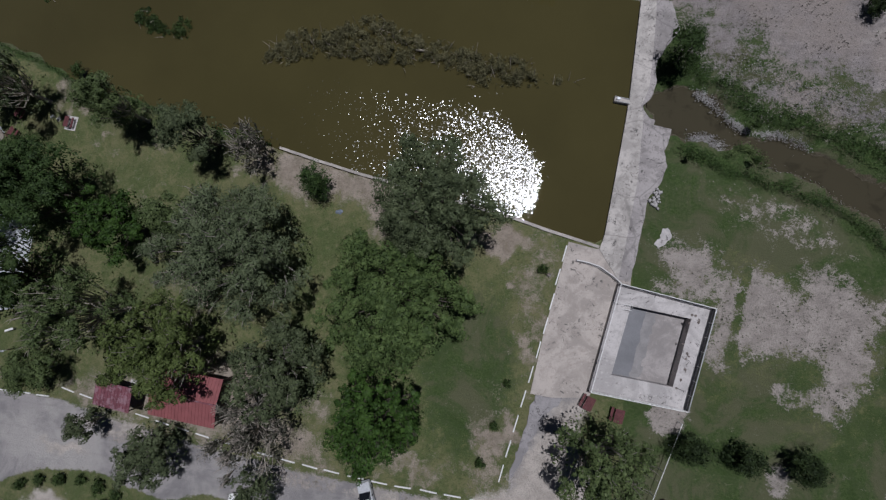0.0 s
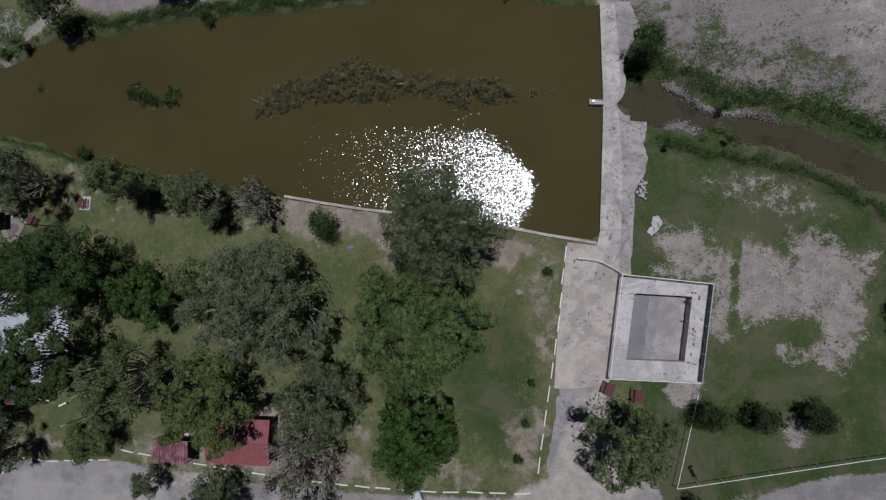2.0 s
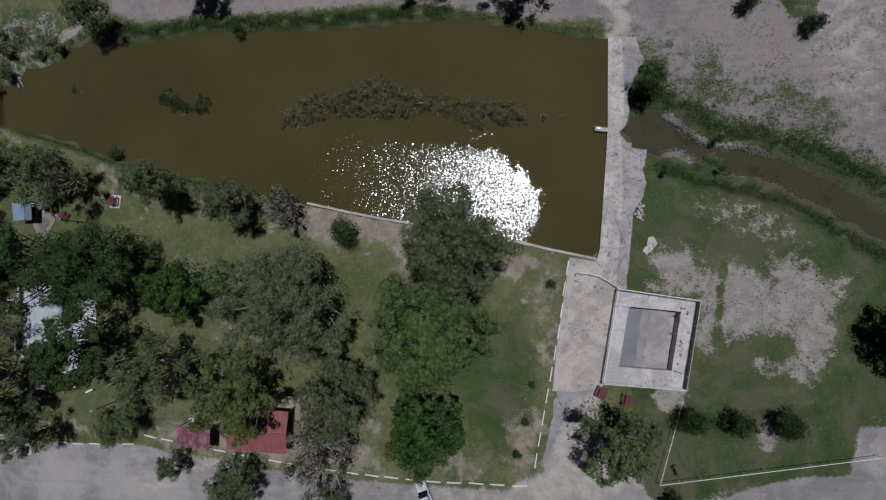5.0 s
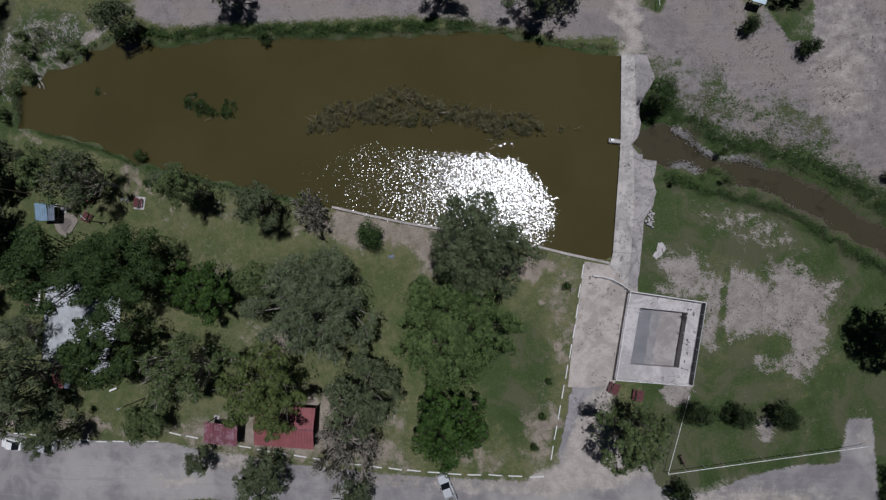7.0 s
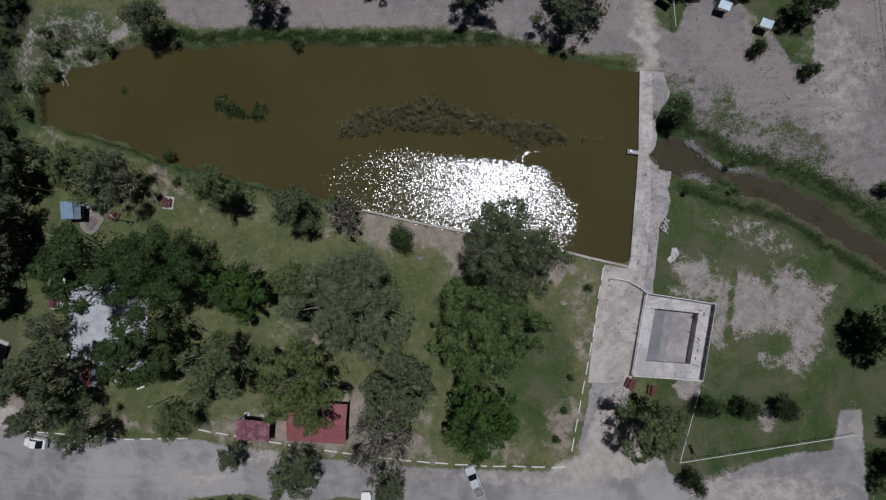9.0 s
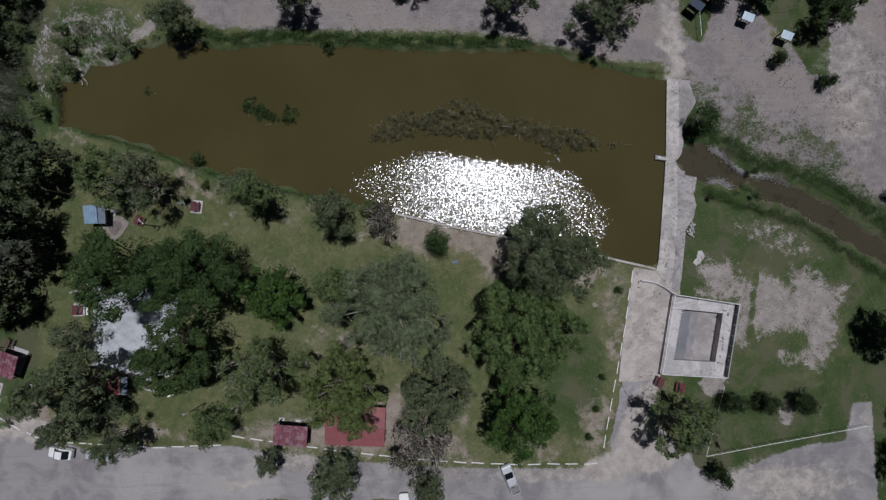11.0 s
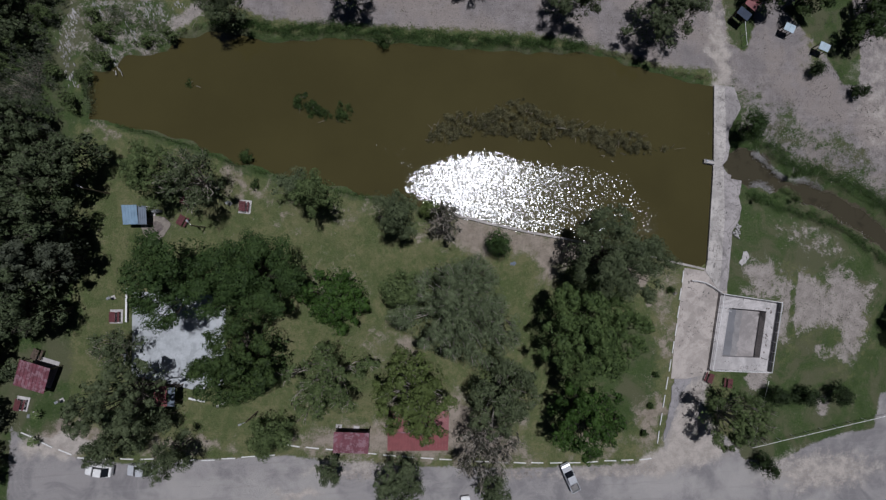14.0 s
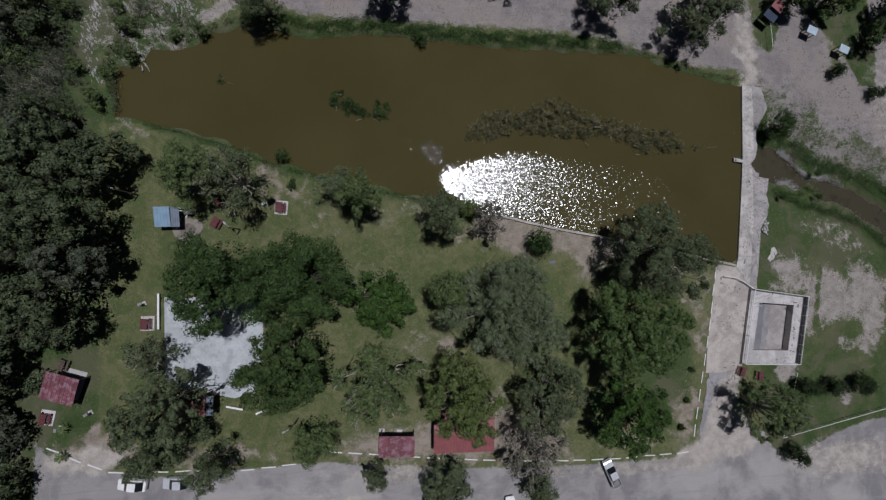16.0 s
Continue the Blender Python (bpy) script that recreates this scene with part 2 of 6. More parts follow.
def concrete_material(name, color, stain, cracked=True, spotted=0.46, split=0.0):
    n = Nodes(name)
    p = n.position()
    mid, fine, big = n.noise(0.9, 7, 0.7, p), n.noise(6, 5, 0.7, p), n.noise(0.22, 6, 0.65, p, 0.7)
    col = n.mix(n.span(big, 0.4, 0.6), tuple(c * 0.8 for c in color), tuple(c * 1.12 for c in color))
    col = n.mix(n.span(mid, 0.5, 0.62, 0, 0.6), col, stain)
    col = n.mix(n.span(fine, 0.52, 0.68, 0, 0.55), col, tuple(c * 0.62 for c in color))
    col = n.mix(n.span(n.noise(2.4, 4, 0.6, p), 0.42, 0.3, 0, 0.5), col, tuple(min(0.8, c * 1.3) for c in color))
    if cracked:
        spots = n.math("MULTIPLY", n.span(n.noise(1.1, 7, 0.75, p, 1.5), 0.57, 0.61), n.span(n.noise(0.3, 3, 0.5, p), spotted, spotted + 0.1))
        col = n.mix(n.math("MULTIPLY", spots, 0.85), col, (0.085, 0.08, 0.074))
    if split:
        bend = n.t.nodes.new("ShaderNodeVectorMath")
        bend.operation = "MULTIPLY_ADD"
        wander = n.t.nodes.new("ShaderNodeTexNoise")
        wander.inputs["Scale"].default_value = 0.8
        wander.inputs["Detail"].default_value = 5
        n.t.links.new(p, wander.inputs["Vector"])
        n.t.links.new(wander.outputs["Color"], bend.inputs[0])
        bend.inputs[1].default_value = (0.7, 0.7, 0.0)
        n.t.links.new(p, bend.inputs[2])
        col = n.mix(n.span(n.cells(0.13, bend.outputs[0], "DISTANCE_TO_EDGE"), 0.014, 0.006, 0, split), col, (0.12, 0.112, 0.104))
    n.bump(fine, 0.5, 0.04)
    return n.finish(col, 0.9, 0, 0.2)


M_GROUND = ground_material()
M_POND = water_material("pond_water", (0.067, 0.0572, 0.0205), 0.02, 0.40)
M_CREEK = water_material("creek_water", (0.066, 0.057, 0.034), 0.05, 0.0, 0.7)
M_CONC = concrete_material("concrete", (0.455, 0.422, 0.388), (0.25, 0.232, 0.212), True, 0.36, 0.3)
M_APRON = concrete_material("apron_concrete", (0.34, 0.313, 0.3), (0.205, 0.19, 0.178), True, 0.38, 0.36)
M_RAMP = concrete_material("ramp_concrete", (0.415, 0.37, 0.33), (0.33, 0.288, 0.255))
M_DECK = concrete_material("deck_concrete", (0.475, 0.447, 0.428), (0.37, 0.345, 0.328), True, 0.40)
M_BASIN = concrete_material("basin_concrete", (0.33, 0.302, 0.285), (0.25, 0.23, 0.22), False)
M_SLAB = plain("court_concrete", (0.435, 0.452, 0.455), 0.85, 0, 0.14, 0.35, 5.0, 0.2, (0.33, 0.345, 0.345), 0.5)
M_WALL = concrete_material("wall_concrete", (0.42, 0.385, 0.35), (0.28, 0.25, 0.22))
M_ASPHALT = concrete_material("asphalt_patch", (0.285, 0.268, 0.265), (0.22, 0.208, 0.206))
M_WET = plain("wet_floor", (0.185, 0.185, 0.192), 0.5, 0, 0.1, 0.6, 9)
M_DAMP = plain("damp_floor", (0.255, 0.242, 0.235), 0.6, 0, 0.14, 0.9, 9)
# pool screen grey, set dark to carry the shade on the inner faces
M_SCREEN_SHADE = plain("screen_shade_grey", (0.15, 0.148, 0.15), 0.9, 0, 0.25, 1.5, 12)
M_WHITE = plain("white_paint", (0.78, 0.77, 0.74), 0.5, 0, 0.08, 2, 20)
M_RED = plain("red_metal", (0.25, 0.088, 0.088), 0.45, 0.0, 0.12, 0.7, 12, 0.4)
M_REDOLD = plain("faded_red_metal", (0.175, 0.062, 0.076), 0.55, 0.0, 0.22, 0.6, 12, 0.4, (0.27, 0.165, 0.185), 0.48)
M_REDWOOD = plain("red_wood", (0.12, 0.04, 0.042), 0.7, 0, 0.25, 3, 30)
M_BLUE = plain("blue_metal", (0.26, 0.37, 0.47), 0.4, 0.2, 0.1, 0.8, 10, 0.5)
M_SLATE = plain("slate_metal", (0.17, 0.20, 0.24), 0.55, 0.1, 0.15, 0.8, 10)
M_PALE = plain("pale_metal", (0.50, 0.60, 0.66), 0.4, 0.2, 0.1, 0.8, 10, 0.5)
M_NAVY = plain("navy_metal", (0.028, 0.042, 0.072), 0.6, 0.0, 0.15, 0.8, 10)
M_POST = plain("brown_post", (0.10, 0.075, 0.055), 0.8, 0, 0.3, 3, 30)
M_BARK = plain("bark", (0.10, 0.085, 0.07), 0.9, 0, 0.35, 3, 18, 0.1)
M_PALEBARK = plain("pale_bark", (0.27, 0.245, 0.21), 0.9, 0, 0.35, 3, 18, 0.1)
M_DEAD = plain("dead_wood", (0.36, 0.32, 0.27), 0.9, 0, 0.3, 3, 18, 0.1)
M_STEEL = plain("galvanised_steel", (0.45, 0.46, 0.47), 0.45, 0.6, 0.12, 3, 30)
M_BLACK = plain("black_rubber", (0.02, 0.02, 0.02), 0.8, 0, 0.2, 5, 30)
M_GLASS = plain("dark_glass", (0.012, 0.014, 0.017), 0.08, 0, 0.05, 5, 30, 0.6)
M_SILVER = plain("silver_paint", (0.60, 0.61, 0.62), 0.3, 0.2, 0.04, 2, 20, 0.5)
M_GREYBED = plain("bed_liner", (0.20, 0.19, 0.18), 0.7, 0, 0.25, 3, 12)
M_ROCK = concrete_material("limestone", (0.37, 0.355, 0.34), (0.27, 0.258, 0.242), False)
M_ASH = plain("ash", (0.15, 0.126, 0.112), 0.95, 0, 0.3, 2, 14)
M_PITSAND = plain("pit_sand", (0.235, 0.205, 0.172), 0.95, 0, 0.15, 2, 14)
LEAF = {
    "grey": leaf_material("live_oak_leaf", (0.104, 0.134, 0.066), (0.160, 0.190, 0.100)),
    "dark": leaf_material("shaded_oak_leaf", (0.078, 0.103, 0.047), (0.128, 0.151, 0.076)),
    "green": leaf_material("elm_leaf", (0.068, 0.110, 0.032), (0.118, 0.162, 0.053)),
    "green2": leaf_material("cedar_elm_leaf", (0.085, 0.123, 0.042), (0.137, 0.173, 0.067)),
    "deep": leaf_material("pecan_leaf", (0.037, 0.065, 0.018), (0.066, 0.097, 0.027)),
    "vivid": leaf_material("bur_oak_leaf", (0.036, 0.078, 0.013), (0.062, 0.112, 0.023)),
    "rich": leaf_material("shade_pecan_leaf", (0.038, 0.071, 0.019), (0.069, 0.108, 0.032)),
    "twiggy": leaf_material("twiggy_brown_leaf", (0.064, 0.064, 0.045), (0.104, 0.100, 0.074)),
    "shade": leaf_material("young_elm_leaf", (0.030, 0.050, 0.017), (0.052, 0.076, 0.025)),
    "yellow": leaf_material("mesquite_leaf", (0.084, 0.116, 0.030), (0.126, 0.160, 0.050)),
    "wild": leaf_material("wild_leaf", (0.066, 0.088, 0.040), (0.112, 0.137, 0.068)),
    "dull": leaf_material("dull_scrub_leaf", (0.064, 0.076, 0.047), (0.108, 0.120, 0.080)),
    "dry": leaf_material("dry_brush_leaf", (0.115, 0.110, 0.052), (0.198, 0.183, 0.098)),
    "reed": leaf_material("reed_leaf", (0.044, 0.086, 0.021), (0.082, 0.128, 0.038)),
}


# ---- building helpers ----
rng = np.random.default_rng(7)


def np_mesh(name, verts, faces, material):
    """A mesh from arrays: verts n x 3, faces m x 3 or m x 4."""
    me = bpy.data.meshes.new(name)
    verts, faces = np.asarray(verts, np.float32), np.asarray(faces, np.int32)
    k = faces.shape[1]
    me.vertices.add(len(verts))
    me.vertices.foreach_set("co", verts.ravel())
    me.loops.add(faces.size)
    me.loops.foreach_set("vertex_index", faces.ravel())
    me.polygons.add(len(faces))
    me.polygons.foreach_set("loop_start", np.arange(0, faces.size, k, dtype=np.int32))
    me.update(calc_edges=True)
    if material:
        me.materials.append(material)
    return me


def part(name, bm, material, parent=None, label="", smooth=False):
    """One mesh object from a bmesh, under a thing or a part, or on its own."""
    me = bpy.data.meshes.new(name)
    bmesh.ops.recalc_face_normals(bm, faces=bm.faces)
    bm.to_mesh(me)
    bm.free()
    me.materials.append(material)
    if smooth:
        me.polygons.foreach_set("use_smooth", [True] * len(me.polygons))
    ob = new(name, me)
    ob.parent = parent
    if label:
        tagged(ob, label)
    return ob


def child(name, me, parent, label=""):
    ob = new(name, me)
    ob.parent = parent
    return tagged(ob, label) if label else ob


def base(name, x, y, z, turn, label, category, group="", kind=""):
    """A thing: an Empty at its foot."""
    ob = new(name)
    ob.empty_display_size = 0.3
    ob.matrix_basis = pose(x, y, z, 0, 0, turn)
    return tagged(ob, label, category, group, kind)


def box(bm, x0, y0, z0, x1, y1, z1, m=None, bevel=0.0):
    made = bmesh.ops.create_cube(bm, size=1)["verts"]
    for v in made:
        v.co = Vector(((x0 + x1) / 2 + v.co.x * (x1 - x0), (y0 + y1) / 2 + v.co.y * (y1 - y0), (z0 + z1) / 2 + v.co.z * (z1 - z0)))
    if bevel:
        edges = list({e for v in made for e in v.link_edges})
        made = bmesh.ops.bevel(bm, geom=edges, offset=bevel, segments=1, affect="EDGES")["verts"]
    if m is not None:
        bmesh.ops.transform(bm, matrix=m, verts=made)
    return bm


def boxed(*corners, bevel=0.0):
    return box(bmesh.new(), *corners, bevel=bevel)


def rod(bm, a, b, r0, r1=None, sides=8):
    a, b = Vector(a), Vector(b)
    m = Matrix.Translation((a + b) / 2) @ (b - a).to_track_quat("Z", "Y").to_matrix().to_4x4()
    bmesh.ops.create_cone(bm, cap_ends=True, segments=sides, radius1=r0, radius2=r0 if r1 is None else r1, depth=(b - a).length, matrix=m)
    return bm


def prism(points, low, high, bevel=0.0):
    """A slab over an outline; high may be a function of x and y."""
    bm = bmesh.new()
    top = [bm.verts.new((x, y, high(x, y) if callable(high) else high)) for x, y in points]
    bottom = [bm.verts.new((x, y, low)) for x, y in points]
    bm.faces.new(top)
    bm.faces.new(bottom[::-1])
    for i in range(len(points)):
        j = (i + 1) % len(points)
        bm.faces.new((top[i], bottom[i], bottom[j], top[j]))
    if bevel:
        bmesh.ops.bevel(bm, geom=[e for e in bm.edges if all(v in top for v in e.verts)], offset=bevel, segments=1, affect="EDGES")
    return bm


def ragged(points, step, size, closed=False):
    """An outline broken into short uneven steps."""
    out, n = [], len(points)
    for i in range(n if closed else n - 1):
        a, b = Vector(points[i]), Vector(points[(i + 1) % n])
        k = max(1, round((b - a).length / step))
        for j in range(k):
            q = a.lerp(b, j / k)
            if i or j:
                q += Vector((rng.normal(0, size), rng.normal(0, size)))
            out.append((q.x, q.y))
    if not closed:
        out.append(points[-1])
    return out


def away(px, py, poly):
    """Signed distance of points from a closed outline, negative inside."""
    best, inside = np.full(px.shape, 1e9), np.zeros(px.shape, bool)
    n = len(poly)
    for i in range(n):
        (ax, ay), (bx, by) = poly[i], poly[(i + 1) % n]
        dx, dy = bx - ax, by - ay
        t = np.clip(((px - ax) * dx + (py - ay) * dy) / (dx * dx + dy * dy + 1e-12), 0, 1)
        best = np.minimum(best, np.hypot(px - ax - t * dx, py - ay - t * dy))
        cross = (ay > py) != (by > py)
        inside ^= cross & (px < dx * (py - ay) / (dy if dy else 1e-12) + ax)
    return np.where(inside, -best, best)


def near_line(px, py, line):
    best = np.full(px.shape, 1e9)
    for (ax, ay), (bx, by) in zip(line, line[1:]):
        dx, dy = bx - ax, by - ay
        t = np.clip(((px - ax) * dx + (py - ay) * dy) / (dx * dx + dy * dy), 0, 1)
        best = np.minimum(best, np.hypot(px - ax - t * dx, py - ay - t * dy))
    return best


def step(a, b, x):
    t = np.clip((x - a) / (b - a), 0, 1)
    return t * t * (3 - 2 * t)


# ---- the plan, in metres ----
POND = [(34.7, 36.0), (28.0, 37.1), (21.6, 38.9), (13.7, 41.0), (9.5, 42.2), (-0.2, 41.9), (-17.0, 42.2), (-25.8, 43.1), (-34.0, 43.2), (-41.0, 44.1), (-50.4, 42.6), (-56.4, 43.5), (-62.5, 44.9), (-69.2, 42.8), (-71.5, 40.6), (-79.1, 39.6), (-79.9, 37.1), (-85.2, 36.6), (-84.9, 32.5), (-84.6, 28.3), (-79.8, 27.5), (-73.9, 25.8), (-68.8, 24.7), (-64.3, 22.7), (-58.8, 20.2), (-54.3, 19.1), (-48.3, 17.5), (-42.6, 16.4), (-34.7, 14.4), (-26.1, 12.2), (-17.9, 9.9), (-11.8, 8.6), (-4.3, 6.9), (2.7, 5.6), (18.9, 2.4), (27.0, 0.5), (31.0, 0.1), (32.4, 1.1)]
BANK_WALL = [(-18.3, 10.2), (-11.8, 8.6), (-4.3, 6.9), (2.7, 5.6), (18.9, 2.4), (31.5, -0.7)]
DAM_W = [(32.4, 1.1), (33.2, 9.4), (34.0, 17.6), (34.3, 21.4), (34.9, 36.5)]
CREEK = [(36.3, 20.6), (37.0, 21.6), (37.7, 22.6), (39.0, 22.9), (41.4, 23.6), (43.9, 23.3), (45.5, 22.6), (47.4, 20.3), (48.9, 18.6), (50.7, 17.1), (53.1, 16.9), (54.7, 17.0), (57.0, 16.3), (60.0, 15.4), (62.1, 13.8), (64.3, 13.0), (67.8, 11.2), (70.5, 8.9), (74.7, 5.6), (88.0, -3.0), (120.0, -18.0), (120.0, -24.0), (86.0, -7.5), (75.8, 0.9), (71.9, 3.0), (65.9, 6.7), (63.8, 8.1), (61.0, 10.0), (59.6, 11.4), (56.6, 12.0), (54.3, 12.6), (52.9, 13.5), (52.0, 14.9), (50.8, 15.9), (49.3, 16.0), (48.2, 15.0), (46.2, 15.3), (44.2, 15.9), (42.2, 16.3), (41.0, 17.0), (39.3, 17.4), (38.4, 18.8), (37.4, 20.3)]
NORTH_GRAVEL = [(37.0, 36.4), (41.5, 33.5), (42.5, 29.0), (45.6, 28.0), (48.1, 25.3), (51.6, 22.6), (54.6, 21.3), (58.1, 20.4), (62.5, 20.2), (65.6, 19.6), (69.5, 16.0), (77.0, 11.5), (130, -2), (130, 90), (-62, 90), (-60, 50), (-53.6, 47.6), (-42.7, 46.9), (-18.7, 46.5), (-4.6, 46.3), (8.3, 44.4), (19.0, 41.9), (23.4, 40.2), (33.6, 39.8)]
MIXED_GROUND = [(43.0, 28.0), (47.5, 32.5), (53.0, 30.0), (58.0, 27.6), (62.0, 27.0), (68.0, 23.0), (73.0, 16.0), (66.0, 18.0), (58.0, 19.6), (51.6, 22.0), (46.0, 26.5)]
GREEN_PATCHES = ([(48.3, 31.2), (50.9, 31.7), (51.8, 29.0), (52.9, 26.3), (51.6, 23.6), (48.6, 25.4)], [(58.8, 26.8), (61.8, 26.4), (63.8, 24.5), (66.9, 22.9), (68.4, 19.8), (64.6, 20.9), (61.2, 23.2)], [(42.2, 33.8), (44.0, 35.0), (44.4, 32.2), (42.7, 31.5)], [(55.8, 45.6), (58.2, 44.8), (57.8, 41.2), (55.8, 40.8)])
NORTH_GRASS = [(50.0, 53.0), (59.2, 43.2), (62.4, 37.4), (66.2, 37.0), (66.8, 43.5), (65.0, 58.0)]
NORTH_STRIP = [(36.6, 56.0), (37.9, 45.6), (41.5, 43.3), (43.6, 48.6), (44.0, 56.0)]
EAST_SAND = [(47.1, -3.4), (46.8, -7.9), (46.5, -11.2), (46.2, -14.5), (48.1, -14.9), (49.0, -12.4), (50.1, -13.0), (53.1, -12.6), (56.1, -12.4), (59.0, -12.3), (60.4, -13.1), (60.4, -14.7), (59.6, -16.6), (59.7, -18.8), (61.2, -19.9), (62.8, -18.2), (64.4, -15.5), (65.6, -12.4), (65.6, -9.2), (66.4, -6.9), (68.4, -3.9), (66.0, -4.9), (64.4, -4.0), (63.0, -2.5), (61.3, -2.0), (59.9, -0.7), (57.4, -0.7), (58.2, -2.8), (57.6, -4.7), (56.0, -4.4), (55.4, -2.8), (53.9, -3.0), (51.7, -1.2), (50.1, -2.4)]
SAND_RING = [(54.4, -16.8), (55.6, -16.2), (56.3, -17.2), (58.2, -17.3), (59.4, -16.6), (58.2, -18.2), (56.4, -18.7), (55.0, -18.2), (54.4, -16.8)]
TYRE_TRACK = [(50.7, -1.6), (49.9, -6.4), (49.4, -11.3), (48.8, -13.9)]
POOL_SAND = [(39.4, 0.4), (42.6, 1.3), (46.1, 0.3), (47.6, -2.5), (47.0, -6.3), (44.8, -6.9), (41.3, -6.4), (39.4, -5.8), (40.9, -3.5), (39.6, -1.3)]
SOUTH_ROAD = [(-97, -27), (-93.5, -30.8), (-77.7, -34.2), (-49.4, -33.8), (-41.7, -35.3), (-22.2, -37.0), (-7.4, -38.0), (19.8, -38.2), (21.8, -35.9), (24.6, -23.6), (27.9, -19.4), (31.6, -20.3), (31.0, -23.9), (29.5, -30.8), (36.2, -34.4), (38.3, -38.2), (45.6, -38.9), (53.0, -35.6), (59.9, -33.8), (66.2, -33.2), (68.0, -26.0), (71.5, -26.0), (72, -50), (30, -54), (-12, -50), (-16.7, -44.0), (-22, -43.6), (-28.6, -45.8), (-34.7, -44.8), (-40.0, -43.6), (-44.0, -43.8), (-50.5, -44.9), (-54.4, -46.2), (-58.0, -48.2), (-62, -51), (-97, -53)]

BREEZE = [(-27.5, 15.4), (-26.0, 18.4), (-21.5, 20.0), (-17, 21.2), (-11, 22.0), (-5, 20.4), (2, 19.6), (10, 18.7), (15.5, 17.8), (18.6, 15.0), (21.8, 11.0), (22.4, 7.5), (21.0, 4.0), (19.0, 1.6), (3, 4), (-14, 7.5), (-22, 11.6)]
STREAK = [(9.4, 19.5), (12.3, 21.3), (16.0, 22.0), (16.0, 20.9), (12.4, 19.9), (10.2, 19.0)]
CATSPAW = [(-34.5, 23.6), (-32.0, 24.6), (-28.9, 24.6), (-27.6, 22.0), (-26.8, 19.0), (-29.0, 19.4), (-31.0, 21.7), (-33.5, 22.0)]
BANK_SOIL = [(-17.8, 9.9), (-8.2, 7.9), (2.0, 5.9), (8.0, 4.7), (6.0, 1.0), (1.7, 0.4), (0.4, -3.4), (-1.4, -2.6), (-2.3, 0.9), (-3.9, 2.8), (-6.5, 3.6), (-11.4, 2.5), (-16.8, 3.6), (-19.6, 5.2)]
KERB_SOIL = [(18.2, 2.0), (26.3, 0.3), (25.7, -5.8), (24.2, -14.0), (22.6, -19.5), (21.7, -14.0), (20.4, -9.5), (22.4, -6.0), (21.7, -2.9), (18.6, -0.9)]
SHELTER_SOIL = [(-30.7, -23.6), (-31.5, -28.0), (-36.0, -28.6), (-43.2, -29.4), (-49.5, -31.5), (-44.2, -33.9), (-36.0, -34.7), (-21.3, -35.2), (-11.7, -36.4), (-1.9, -37.0), (-6.3, -33.4), (-15.1, -27.4), (-17.5, -22.5), (-21.2, -23.9)]
TAN_SWATH = [(30.9, -20.6), (28.8, -22.5), (26.8, -24.2), (25.7, -26.1), (24.7, -28.8), (23.5, -32.0), (21.8, -35.1), (15.0, -38.6), (10.0, -39.6), (20.0, -40.6), (24.4, -40.2), (27.8, -38.9), (30.0, -38.6), (34.4, -37.6), (37.2, -35.9), (33.4, -33.8), (31.6, -30.5), (30.6, -27.2), (31.2, -23.0)]
BROWN_SOIL = [(-29.1, -13.2), (-27.0, -12.7), (-25.7, -15.9), (-28.1, -17.2)]
WEST_SAND = [(-60.5, 52.5), (-65.6, 47.6), (-69.1, 45.0), (-71.2, 44.4), (-70.2, 46.7), (-67.0, 49.6), (-64.0, 53.0)]
NORTH_LANE = [(34.6, 36.3), (33.6, 40.9), (32.7, 45.2), (33.4, 58), (37.6, 58), (36.9, 45.6), (39.6, 41.0), (39.6, 37.0), (37.1, 36.3)]


